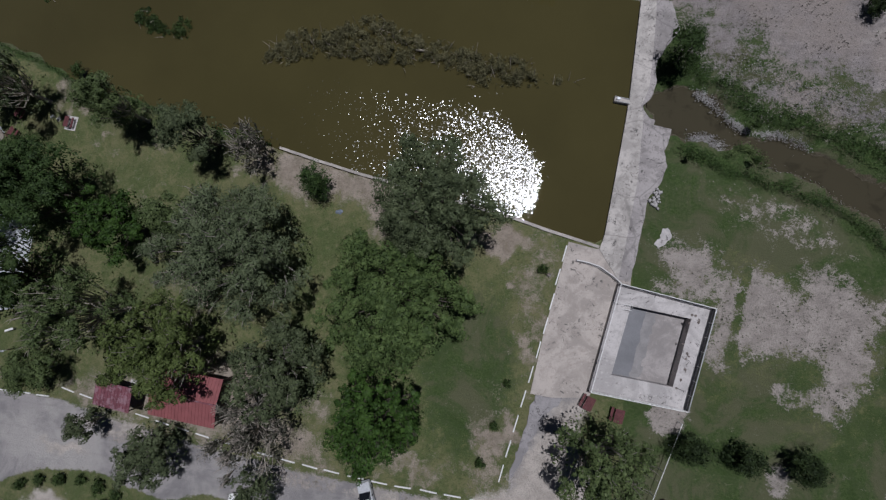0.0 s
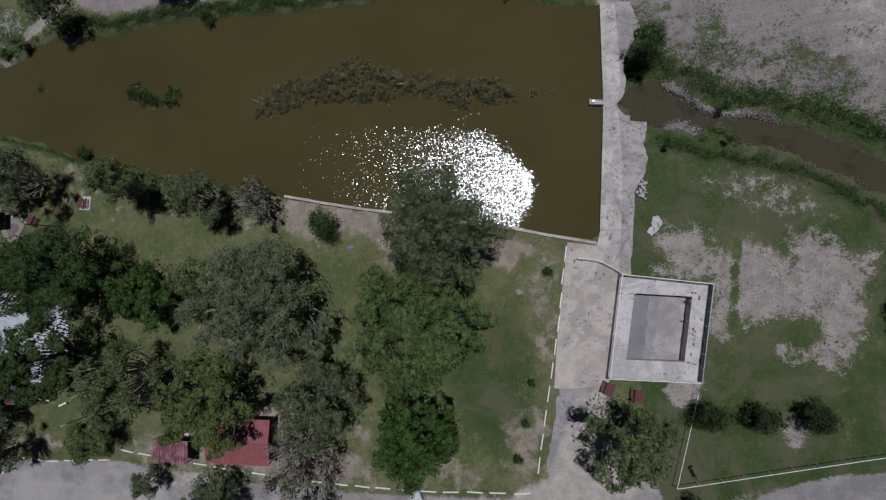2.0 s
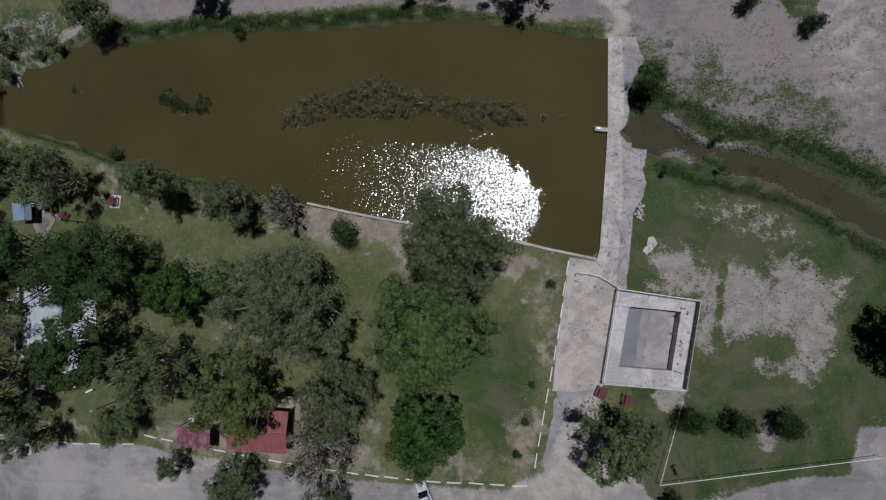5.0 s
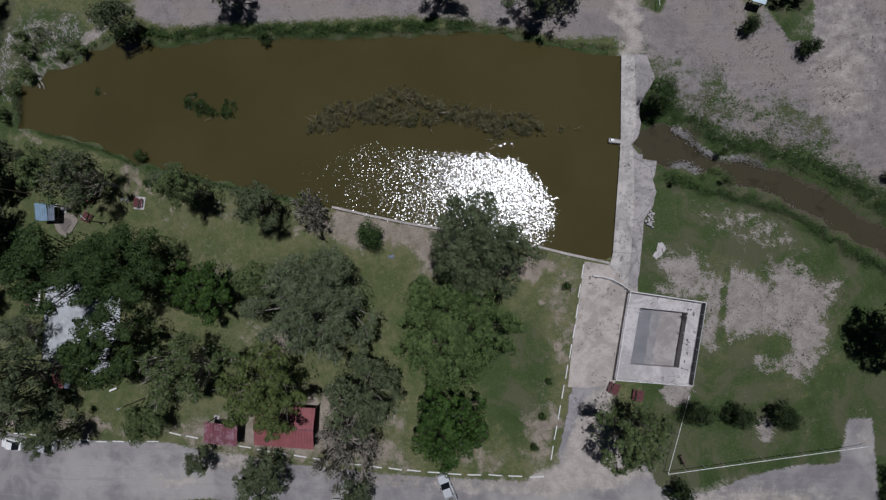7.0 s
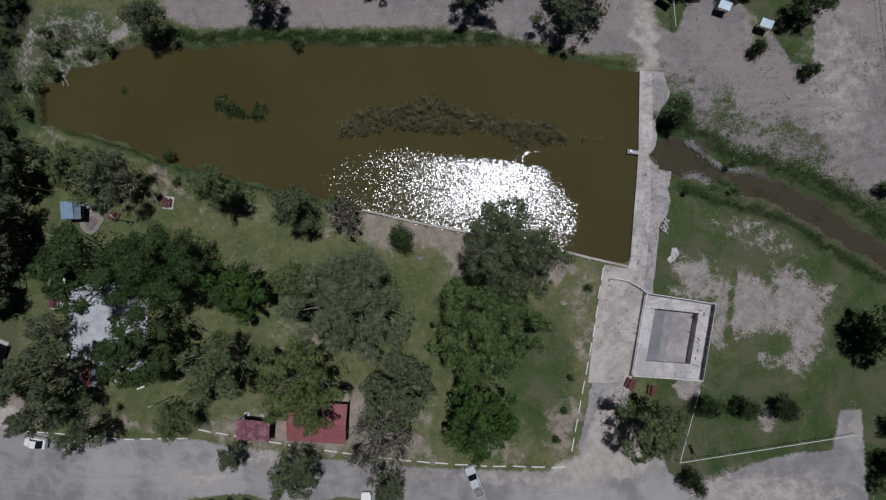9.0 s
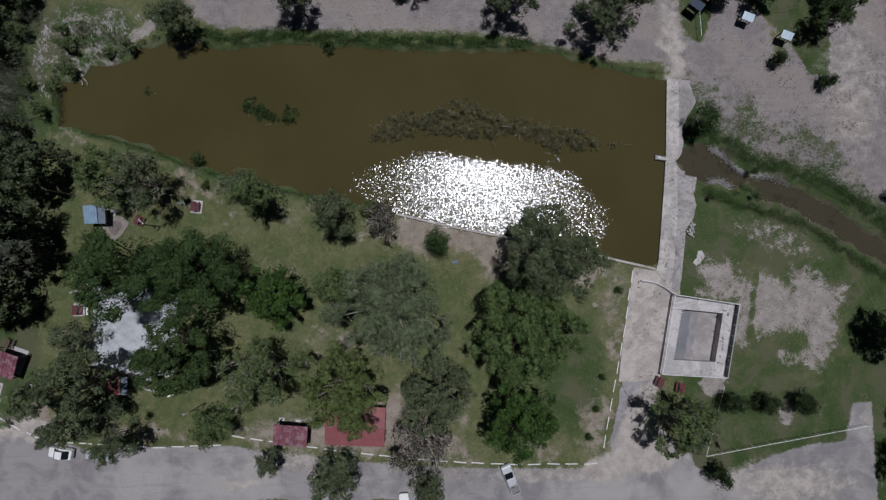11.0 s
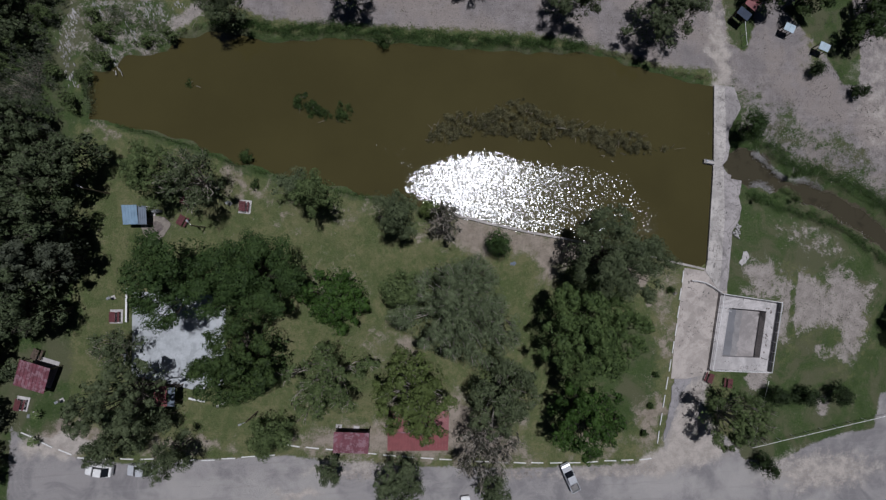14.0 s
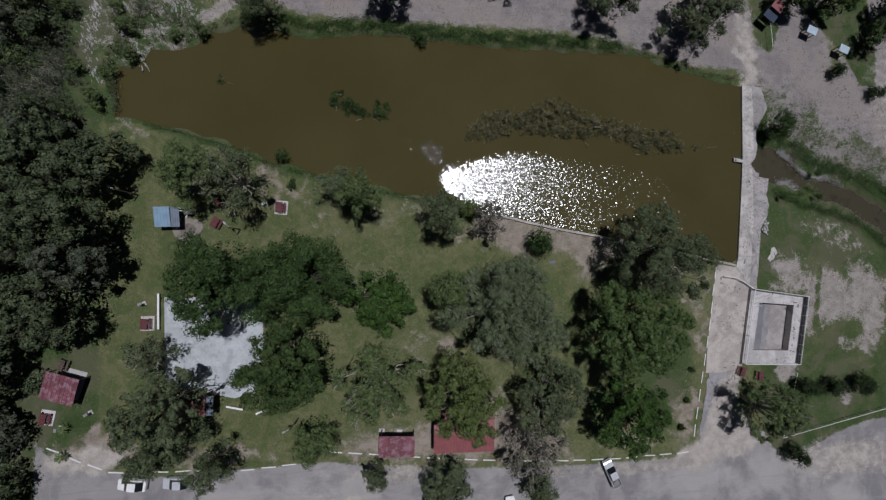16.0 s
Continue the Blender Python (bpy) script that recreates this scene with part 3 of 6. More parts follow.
# ---- ground ----
def ground():
    fine = 0.6
    xs = np.concatenate([-np.geomspace(900, 112, 14), np.arange(-110, 98, fine), np.geomspace(99, 900, 14)])
    ys = np.concatenate([-np.geomspace(900, 68, 14), np.arange(-66, 72, fine), np.geomspace(73, 900, 14)])
    gx, gy = np.meshgrid(xs, ys)
    px, py = gx.ravel(), gy.ravel()
    wob = 0.35 * np.sin(px * 0.9 + 1.3 * np.sin(py * 0.7)) + 0.3 * np.sin(py * 1.3 + 1.1 * np.sin(px * 0.55))
    pond = away(px, py, POND)
    wall = near_line(px, py, BANK_WALL + DAM_W)
    shore = pond + wob * step(1.5, 5, wall) * 0.7
    creek = away(px, py, CREEK) - 0.1 + wob * 0.7 + 0.3 * np.sin(px * 2.3 + 2 * np.sin(py * 1.7)) * np.sin(py * 2.6 + px)
    z = 0.05 * np.sin(px * 0.21) * np.sin(py * 0.17) + 0.02 * wob
    z = z - 1.5 * step(0.65, -1.5, shore)
    z = z - 0.9 * step(9, 1.0, creek) - 0.9 * step(0.8, -1.6, creek)
    z = z - 0.3 * step(0.1, -0.5, away(px, py, [(34.9, -4.5), (36.0, -4.5), (36.8, 1.0), (37.4, 6.8), (38.6, 8.4), (39.4, 10.0), (39.6, 13.9), (40.0, 17.0), (36.0, 20.0)]))
    pool = away(px, py, [(35.4, -6.6), (45.6, -8.0), (43.0, -19.8), (33.2, -19.2)])
    z = z - 2.0 * step(0.2, -0.6, pool)
    faces = (np.arange(len(ys) - 1)[:, None] * len(xs) + np.arange(len(xs) - 1)[None, :]).ravel()
    faces = np.stack([faces, faces + 1, faces + len(xs) + 1, faces + len(xs)], 1)
    me = np_mesh("ground", np.stack([px, py, z], 1), faces, M_GROUND)
    me.polygons.foreach_set("use_smooth", [True] * len(me.polygons))

    def soft(d, w):
        return np.clip(0.5 - d / (2 * w), 0, 1)

    gravel = np.minimum(soft(away(px, py, NORTH_GRAVEL), np.where(px > 38, 5.0, 1.4)), 1 - soft(np.minimum(away(px, py, NORTH_GRASS), away(px, py, NORTH_STRIP)), 0.6))
    sand = np.maximum(soft(away(px, py, EAST_SAND), 2.2), 0.85 * soft(away(px, py, POOL_SAND), 2.6))
    gravel = np.minimum(gravel, 1 - 0.5 * soft(away(px, py, MIXED_GROUND), 3.0))
    for patch in GREEN_PATCHES:
        gravel = np.minimum(gravel, 1 - 0.97 * soft(away(px, py, patch), 4.5))
    sand = sand * (1 - 0.95 * step(0.95, 0.3, near_line(px, py, TYRE_TRACK)) * (0.8 + 0.2 * np.sin(py * 1.9)))
    sand = np.maximum(sand, 0.6 * step(0.9, 0.2, near_line(px, py, SAND_RING)))
    sand = np.maximum(sand, 0.75 * step(2.4, 0.8, np.hypot(px - 55.4, (py + 28.4) / 1.3)))
    sand = np.maximum(sand, 0.9 * step(3.0, 1.2, np.hypot((px - 41.8) / 1.2, py + 22.6)))
    sand = np.maximum(sand, 0.40 * step(5.5, 1.5, np.hypot((px - 55) / 2.4, (py - 5.0) + 0.3 * (px - 55))))
    sand = np.maximum(sand, 0.7 * soft(away(px, py, NORTH_LANE), 2.2))
    for x, y, rx, ry, s in ((14, -39.2, 11, 1.4, 0.7), (-36, -37.0, 7, 2.2, 0.6), (-8, -39.0, 9, 1.6, 0.55), (55, -41, 12, 4, 0.62), (70.3, -29, 1.2, 5, 0.4)):
        sand = np.maximum(sand, s * step(1.4, 0.4, np.hypot((px - x) / rx, (py - y) / ry)))
    sand = np.maximum(sand, soft(away(px, py, WEST_SAND), 1.0))
    rocks = step(13, 5, np.hypot((px + 80) / 1.3, py - 44.5))
    sand = np.maximum(sand, 0.40 * rocks)
    road = np.maximum(soft(away(px, py, SOUTH_ROAD), 1.4), 0)
    dirt = 0.0 * px
    drift = 1.3 * np.sin(py * 0.8 + 2 * np.sin(px * 0.33)) + 0.7 * np.sin(py * 2.1 + px * 0.9)
    drift2 = 1.0 * np.sin(px * 0.9 + 2 * np.sin(py * 0.41)) + 0.6 * np.sin(px * 2.3 - py * 0.7)
    bare = ((22.3, -8.0, 2.4, 7, 0.6), (23.6, -15, 1.6, 9, 0.6), (20.6, -29, 1.6, 7, 0.85), (17.5, -1.2, 7, 2.4, 0.95), (18.5, -31, 3.5, 6, 0.6), (-8, -28, 6, 3, 0.55), (8, -34.5, 9, 2.5, 0.62), (-36, -31.5, 7, 3, 0.8), (-32, -15.5, 4, 6, 0.36), (-21, 8.5, 5, 3, 0.7), (-55, 14.5, 5, 2.5, 0.55))
    worn = ((-34, 11, 8, 2.2, 0.45), (-87, -28.5, 7, 3, 1.0), (-23.5, 6, 4, 2, 0.6), (-41, -3, 8, 8, 0.4), (-18, -30, 4, 4, 0.7), (-60, 17, 3, 3, 0.6), (-68, -31.5, 10, 2, 0.7), (-20, -35, 22, 1.6, 0.65), (-70.5, 8, 3, 3, 0.4), (-82.0, 26.0, 3.2, 1.7, 0.55), (-57.5, 15.5, 3.0, 3.0, 0.7), (-49.5, 10.0, 3.0, 3.5, 0.45), (-33.0, -13.0, 6.0, 3.5, 0.45), (-38.5, 9.5, 5.0, 2.2, 0.45))
    for x, y, rx, ry, s in bare + worn:
        dirt = np.maximum(dirt, s * step(1.5, 0.2, np.hypot((px + drift - x) / rx, (py + drift2 - y) / ry)))
    dirt = np.maximum(dirt, 1.1 * soft(away(px + 0.4 * drift, py + 0.4 * drift2, BANK_SOIL), 2.6))
    dirt = np.maximum(dirt, 0.66 * soft(away(px + 0.4 * drift, py + 0.4 * drift2, KERB_SOIL), 3.6))
    dirt = np.maximum(dirt, 0.95 * soft(away(px + 0.5 * drift, py + 0.5 * drift2, SHELTER_SOIL), 3.0))
    dirt = np.maximum(dirt, 1.1 * soft(away(px, py, BROWN_SOIL), 1.8))
    bank = np.minimum(step(18.0, 9.0, creek), 1 - gravel * 0.8)
    lush = np.maximum(bank, 0.75 * step(3.2, 0.8, shore) * (wall > 2.5))
    field = (px > 36.3) & (py < 40)
    lush = np.maximum(lush, np.where(field, 0.80 - 0.22 * step(9, 2, np.abs(away(px, py, EAST_SAND))), 0))
    lush = np.maximum(lush, np.where(px < -62, 1.0 * step(-84, -90, px), 0))
    lush = np.maximum(lush, 0.85 * rocks)
    lush = np.maximum(lush, 0.9 * soft(np.minimum(away(px, py, NORTH_GRASS), away(px, py, NORTH_STRIP)), 1.0))
    lush = np.maximum(lush, 0.8 * step(2.5, 0.5, np.hypot(px - 39.3, (py - 0.5) / 3)))
    lush = np.maximum(lush, 0.7 * step(11, 4, np.hypot(px - 15, (py + 20) / 1.7)))
    mud = np.maximum(step(0.5, -0.2, shore), 0.9 * step(0.6, -0.1, creek))
    tan = 0.0 * px
    for x, y, rx, ry, s in ((36.5, 40.5, 2.6, 6, 0.8), (35.5, 47.0, 3, 6, 0.7), (54, -41, 18, 5, 0.62), (71.0, 35, 8, 18, 0.5), (9, -39.4, 12, 1.3, 0.7), (-40, -36.5, 8, 2, 0.6), (-47.5, -41.0, 6, 1.2, 0.7), (-48.5, -50.5, 5.5, 2.8, 0.95), (70.3, -29, 1.0, 5, 0.4), (-89, -30.6, 8, 2.4, 0.95)):
        tan = np.maximum(tan, s * step(1.5, 0.2, np.hypot((px + drift * 0.5 - x) / rx, (py + drift2 * 0.5 - y) / ry)))
    tan = np.maximum(tan, soft(away(px + drift * 0.3, py + drift2 * 0.3, TAN_SWATH), 1.6))
    for name, values in (("tan", tan), ("gravel", gravel), ("sand", sand), ("road", road), ("dirt", dirt), ("lush", lush), ("mud", mud)):
        me.attributes.new(name, "FLOAT", "POINT").data.foreach_set("value", values.astype(np.float32))
    tagged(new("ground", me), "mown park lawn with bare soil, gravel and sandy patches", "ground", kind="structure")


ground()


def water(name, x0, y0, x1, y1, z, material, label, inside):
    xs, ys = np.arange(x0, x1 + 1, 1.0), np.arange(y0, y1 + 1, 1.0)
    gx, gy = np.meshgrid(xs, ys)
    f = (np.arange(len(ys) - 1)[:, None] * len(xs) + np.arange(len(xs) - 1)[None, :]).ravel()
    f = np.stack([f, f + 1, f + len(xs) + 1, f + len(xs)], 1)
    px, py = gx.ravel(), gy.ravel()
    f = f[inside(px[f].mean(1), py[f].mean(1)) < 1.6]
    me = np_mesh(name, np.stack([px, py, 0 * px + z], 1), f, material)
    wind = np.maximum(np.clip(0.5 - away(px, py, BREEZE) / 5.0, 0, 1), 0.42 * np.clip(0.7 - away(px, py, STREAK) / 1.6, 0, 1))
    wind = np.maximum(wind, 0.3 * (away(px, py, CATSPAW) < 0.3))
    me.attributes.new("wind", "FLOAT", "POINT").data.foreach_set("value", wind.astype(np.float32))
    tagged(new(name, me), label, "water", kind="structure")


water("pond_water", -88, -2, 37, 48, -0.2, M_POND, "murky olive-brown pond water with light ripples", lambda x, y: np.maximum(away(x, y, POND), 40 * (x > 34.0 + (y - 1) * 0.07)))
water("creek_water", 37, -28, 121, 27, -1.22, M_CREEK, "shallow muddy creek water below the dam", lambda x, y: away(x, y, CREEK))


# ---- dam, walls, ramp, pool ----
def dam():
    thing = base("dam", 34.2, 18, 0, 0, "long weathered pale concrete dam with a broken apron", "dam", kind="structure")
    shift = Matrix.Translation((-34.5, -18, 0))
    crest = DAM_W + [(37.1, 36.4), (37.1, 29.1), (36.9, 23.0), (36.3, 21.0), (35.9, 20.2), (36.4, 18.6), (36.2, 9.0), (35.2, -0.5), (34.6, -5.0), (31.8, -1.0)]
    bm = prism(crest, -2.4, 0.1, 0.03)
    bmesh.ops.transform(bm, matrix=shift, verts=bm.verts)
    part("crest", bm, M_CONC, thing)
    edge = ragged([(37.3, 36.3), (39.2, 36.2), (39.9, 33.8), (40.5, 32.0), (39.9, 30.6), (39.0, 29.2), (38.3, 27.9), (37.7, 26.6), (37.8, 23.4), (37.3, 21.3), (36.5, 20.8), (36.1, 20.2), (36.5, 19.3), (37.2, 18.5), (38.0, 18.2), (37.9, 17.4), (40.4, 17.2), (40.2, 15.5), (39.7, 13.9), (40.0, 11.6), (39.5, 9.4), (38.7, 8.2), (37.7, 6.8), (37.5, 3.3), (37.1, 1.1), (36.9, -0.8), (36.2, -5.1)], 0.8, 0.09)
    inner = [(34.3, -4.9), (34.9, -0.5), (35.8, 9.0), (35.7, 18.0), (35.4, 20.2), (36.0, 22.5), (36.6, 29.1), (36.7, 36.0)]
    bm = prism(edge + inner, -1.9, lambda x, y: 0.06 - 0.10 * max(0, x - 37.2) * max(0.05, min(1, (y - 8) / 6)) * (1 if y < 28 else 0.05) + rng.normal(0, 0.006))
    bmesh.ops.transform(bm, matrix=shift, verts=bm.verts)
    part("apron", bm, M_APRON, thing, "rough broken concrete apron")
    bm = prism([(32.2, 20.55), (34.35, 20.2), (34.4, 21.0), (32.25, 21.4)], -0.75, 0.2, 0.03)
    bmesh.ops.transform(bm, matrix=shift, verts=bm.verts)
    block = part("gate_pier", bm, M_CONC, thing)
    bm = bmesh.new()
    for a, b in (((32.3, 20.62), (34.3, 20.3)), ((32.35, 21.3), (34.3, 20.95))):
        rod(bm, (*a, 0.24), (*b, 0.24), 0.05)
    bmesh.ops.transform(bm, matrix=shift, verts=bm.verts)
    part("rail", bm, M_STEEL, block)
    bm = bmesh.new()
    box(bm, 32.5, 20.75, 0.2, 33.0, 21.15, 0.36, bevel=0.03)
    bmesh.ops.transform(bm, matrix=shift, verts=bm.verts)
    part("hatch", bm, M_STEEL, block)


def ribbon(points, width, low, high, bevel=0.03):
    """A wall along a line."""
    v = [Vector(p) for p in points]
    left, right = [], []
    for i, p in enumerate(v):
        d = (v[min(i + 1, len(v) - 1)] - v[max(i - 1, 0)]).normalized()
        n = Vector((-d.y, d.x)) * width / 2
        left.append(tuple(p + n))
        right.append(tuple(p - n))
    return prism(left + right[::-1], low, high, bevel)


def setting():
    dam()
    bm = ribbon(ragged(BANK_WALL, 2.5, 0.04), 0.42, -1.6, 0.1)
    tagged(part("bank_wall", bm, M_WALL), "low worn concrete retaining wall along the pond", "wall", kind="structure")
    bm = prism([(27.3, -0.35), (31.2, -1.0), (33.0, -0.2), (36.0, -2.0), (36.0, -5.6), (34.6, -5.6), (33.4, -12.0), (32.0, -20.4), (31.5, -21.8), (30.0, -21.6), (27.0, -22.1), (23.9, -22.0), (25.0, -13.5), (26.4, -5.5)], -0.3, 0.05)
    tagged(part("ramp", bm, M_RAMP), "sun-bleached concrete boat ramp with stains", "ramp", kind="structure")
    bm = prism(ragged([(24.6, -22.1), (28.2, -21.95), (27.5, -22.9), (26.5, -24.0), (25.7, -25.6), (24.8, -27.7), (24.2, -29.5), (23.2, -31.9), (22.2, -34.1), (22.3, -31.9), (23.1, -28.7), (23.9, -25.5)], 0.8, 0.14, True), -0.2, 0.035)
    tagged(part("asphalt_patch", bm, M_ASPHALT), "grey worn asphalt patch below the ramp", "pavement", kind="structure")
    bm = ribbon([(28.5, -2.9), (30.0, -3.05), (31.6, -3.45), (33.4, -4.5), (34.7, -5.5)], 0.34, -0.2, 0.3)
    wall = tagged(part("wing_wall", bm, M_DECK), "curved low pale concrete wing wall", "wall", kind="structure")
    bm = bmesh.new()
    q = [(28.5, -2.9), (30.0, -3.05), (31.6, -3.45), (33.4, -4.5), (34.7, -5.5)]
    for a, b in zip(q, q[1:]):
        rod(bm, (*a, 0.55), (*b, 0.55), 0.06)
        rod(bm, (*a, 0.28), (*a, 0.55), 0.03)
    part("handrail", bm, M_WHITE, wall)
    bm = prism([(-76.8, -3.6), (-76.7, -18.6), (-65.4, -21.6), (-60.5, -20.5), (-60.5, -5.0), (-64.9, -4.0)], -0.25, 0.08, 0.02)
    tagged(part("court", bm, M_SLAB), "pale blue-grey concrete dance slab under the trees", "court", kind="structure")
    bm = prism(ragged([(40.3, 2.9), (40.9, 1.9), (40.4, 0.9), (39.3, -0.1), (38.8, 0.5), (39.3, 1.4), (39.6, 2.6)], 0.4, 0.1, True), -0.2, 0.09)
    tagged(part("concrete_scrap", bm, M_DECK), "pale patch of spilled concrete in the grass", "concrete")


setting()

POOL = [(34.7, -5.5), (46.7, -7.4), (44.0, -21.0), (31.9, -20.3)]
BASIN = [(36.5, -8.3), (44.3, -9.1), (42.5, -18.4), (34.6, -17.9)]


def pool():
    thing = base("swimming_pool", 39.1, -13.3, 0, 0, "drained square concrete pool with a pale deck and white rails", "pool", kind="structure")
    shift = Matrix.Translation((-39.5, -13.3 * -1, 0))

    def add(name, bm, material, label="", parent=thing):
        bmesh.ops.transform(bm, matrix=shift, verts=bm.verts)
        return part(name, bm, material, parent, label)

    for i in range(4):
        j = (i + 1) % 4
        add("deck_slab", prism([POOL[i], POOL[j], BASIN[j], BASIN[i]], -1.2, 0.30 if i != 1 else 0.302, 0.0), M_DECK)
        a, b = Vector(BASIN[i]), Vector(BASIN[j])
        c = (Vector(BASIN[0]) + Vector(BASIN[2])) / 2
        n = (c - (a + b) / 2).normalized() * 0.12
        add("coping", prism([tuple(a - n), tuple(b - n), tuple(b + n * 0.4), tuple(a + n * 0.4)], -0.2, 0.325), M_DECK)
    add("basin_floor", prism([(36.0, -7.9), (44.9, -8.7), (43.0, -18.9), (34.1, -18.4)], -1.2, -0.85), M_BASIN, "grey dusty basin floor")
    damp = ragged([(38.9, -8.5), (40.4, -8.65), (38.9, -18.1), (37.2, -18.0)], 0.5, 0.16, True)
    add("damp_edge", prism(damp, -0.9, -0.846), M_DAMP, "drying grey margin of the damp patch")
    wet = ragged([(36.5, -8.35), (39.2, -8.6), (37.5, -18.05), (34.7, -17.85)], 0.5, 0.09, True)
    add("wet_film", prism(wet, -0.9, -0.842), M_WET, "damp bluish-grey wet patch")
    e0, e1 = Vector(POOL[1]), Vector(POOL[2])
    inward = (Vector(POOL[0]) - e0).normalized()
    bm = bmesh.new()
    for _ in range(16):
        c = e0.lerp(e1, rng.uniform(0.08, 0.95)) + inward * rng.uniform(0.9, 2.3)
        ring = [bm.verts.new((c.x + math.cos(a) * rng.uniform(0.06, 0.24), c.y + math.sin(a) * rng.uniform(0.06, 0.3), 0.309 + rng.uniform(0, 0.03))) for a in np.linspace(0, 6.28, 9)[:-1]]
        bm.faces.new(ring)
    tagged(add("leaf_litter", bm, M_ASH, "dark clumps of leaf litter"), kind="stuff")
    ladder = add("ladder", rod(bmesh.new(), (35.2, -8.25, 0.32), (36.5, -8.3, 0.9), 0.04), M_WHITE, "bent white pool ladder rail")
    add("ladder_rail", rod(rod(bmesh.new(), (36.5, -8.3, 0.9), (36.9, -8.9, -0.3), 0.04), (35.3, -8.9, 0.32), (36.5, -8.95, 0.85), 0.035), M_WHITE, "", ladder)
    # rails round the deck
    for i in range(4):
        a, b = Vector((*POOL[i], 0)), Vector((*POOL[(i + 1) % 4], 0))
        n = max(2, round((b - a).length / 2.0))
        for k in range(n):
            p = a.lerp(b, k / n)
            add("post", rod(bmesh.new(), (p.x, p.y, 0.1), (p.x, p.y, 1.22), 0.045), M_WHITE)
        for z, r in ((1.2, 0.06), (0.75, 0.03)):
            add("rail", rod(bmesh.new(), (a.x, a.y, z), (b.x, b.y, z), r), M_WHITE if i != 1 else M_STEEL)
        if i < 2:
            add("screen", ribbon([tuple(a.xy), tuple(b.xy)], 0.04, 0.44, (0.62, 1.0)[i], 0.0), M_SCREEN_SHADE, "sheet screen under the rail, darkened for its shaded face")
        d = (b - a).normalized()
        add("kerb", ribbon([tuple((a - d * 0.1).xy), tuple((b + d * 0.1).xy)], 0.22, -0.1, 0.42), M_DECK)


pool()


# ---- parking kerbs and fences ----
def along(points, pitch):
    """Places and directions at even steps along a line."""
    out, left = [], pitch / 2
    for a, b in zip(points, points[1:]):
        a, b = Vector(a), Vector(b)
        d, size = (b - a).normalized(), (b - a).length
        while left < size:
            out.append((a + d * left, math.degrees(math.atan2(d.y, d.x))))
            left += pitch
        left -= size
    return out


def kerbs():
    bm = boxed(-1.2, -0.085, 0.0, 1.2, 0.085, 0.16, bevel=0.03)
    first = None
    for line in ([(27.1, -0.3), (24.6, -15.4), (20.5, -35.2)], [(20.0, -37.25), (5.8, -37.4), (-5.0, -37.0), (-16.0, -36.2), (-29.7, -34.7), (-42.5, -33.0), (-50.5, -31.8)], [(-51.0, -33.5), (-63.6, -34.0), (-85.1, -32.9), (-88.4, -31.4), (-94.6, -28.3)]):
        for p, turn in along(line, 3.52):
            m = pose(p.x + rng.normal(0, 0.05), p.y + rng.normal(0, 0.05), 0.0, 0, 0, turn + rng.normal(0, 1.5))
            if first is None:
                first = tagged(part("parking_kerb", bm, M_WHITE), "white-painted concrete parking kerb on the lawn's edge", "kerb", "parking kerbs")
                first.matrix_basis = m
            else:
                copy_thing(first, m)


kerbs()


def rail_fence(name, points, gap, label, top=1.0, material=None, slim=1.0):
    a = points[0]
    thing = base(name, a[0], a[1], 0, 0, label, "fence")
    for p, q in zip(points, points[1:]):
        p, q = Vector((*p, 0)) - Vector((*a, 0)), Vector((*q, 0)) - Vector((*a, 0))
        n = round((q - p).length / gap)
        for k in range(n + 1):
            s = p.lerp(q, k / n)
            part("post", rod(bmesh.new(), (s.x, s.y, -0.1), (s.x, s.y, top + 0.06), 0.05 * slim), material or M_WHITE, thing)
        part("rail", rod(bmesh.new(), (p.x, p.y, top), (q.x, q.y, top), 0.03 if material else 0.045, sides=6), material or M_WHITE, thing)


rail_fence("pipe_fence", [(43.1, -22.7), (39.3, -35.4), (69.6, -29.9)], 3.0, "white pipe rail fence round the field corner")
rail_fence("pipe_fence", [(40.5, 51.5), (40.9, 44.3)], 2.4, "white pipe rail fence beside the north lane")


rail_fence("wire_fence", [(77.6, 52.0), (78.6, 33.0)], 4.8, "thin dark wire fence along the gravel's far edge", 0.6, M_POST, 0.6)


def bar(x0, y0, x1, y1):
    a, b = Vector((x0, y0)), Vector((x1, y1))
    turn = math.degrees(math.atan2(b.y - a.y, b.x - a.x))
    half = (b - a).length / 2
    bm = boxed(-half, -0.16, 0.40, half, 0.16, 0.46, bevel=0.015)
    thing = base("slab_bench", (a.x + b.x) / 2, (a.y + b.y) / 2, 0, turn, "long white-painted bench beside the concrete slab", "bench", "white benches")
    part("seat", bm, M_WHITE, thing)
    for s in (-0.8, 0.8):
        part("leg", boxed(half * s - 0.05, -0.12, 0, half * s + 0.05, 0.12, 0.41), M_STEEL, thing)


for q in ((-77.5, -2.9, -77.5, -9.0), (-77.6, -14.6, -77.6, -16.8), (-66.6, -22.8, -63.8, -23.5), (-61.7, -24.4, -60.2, -23.8)):
    bar(*q)


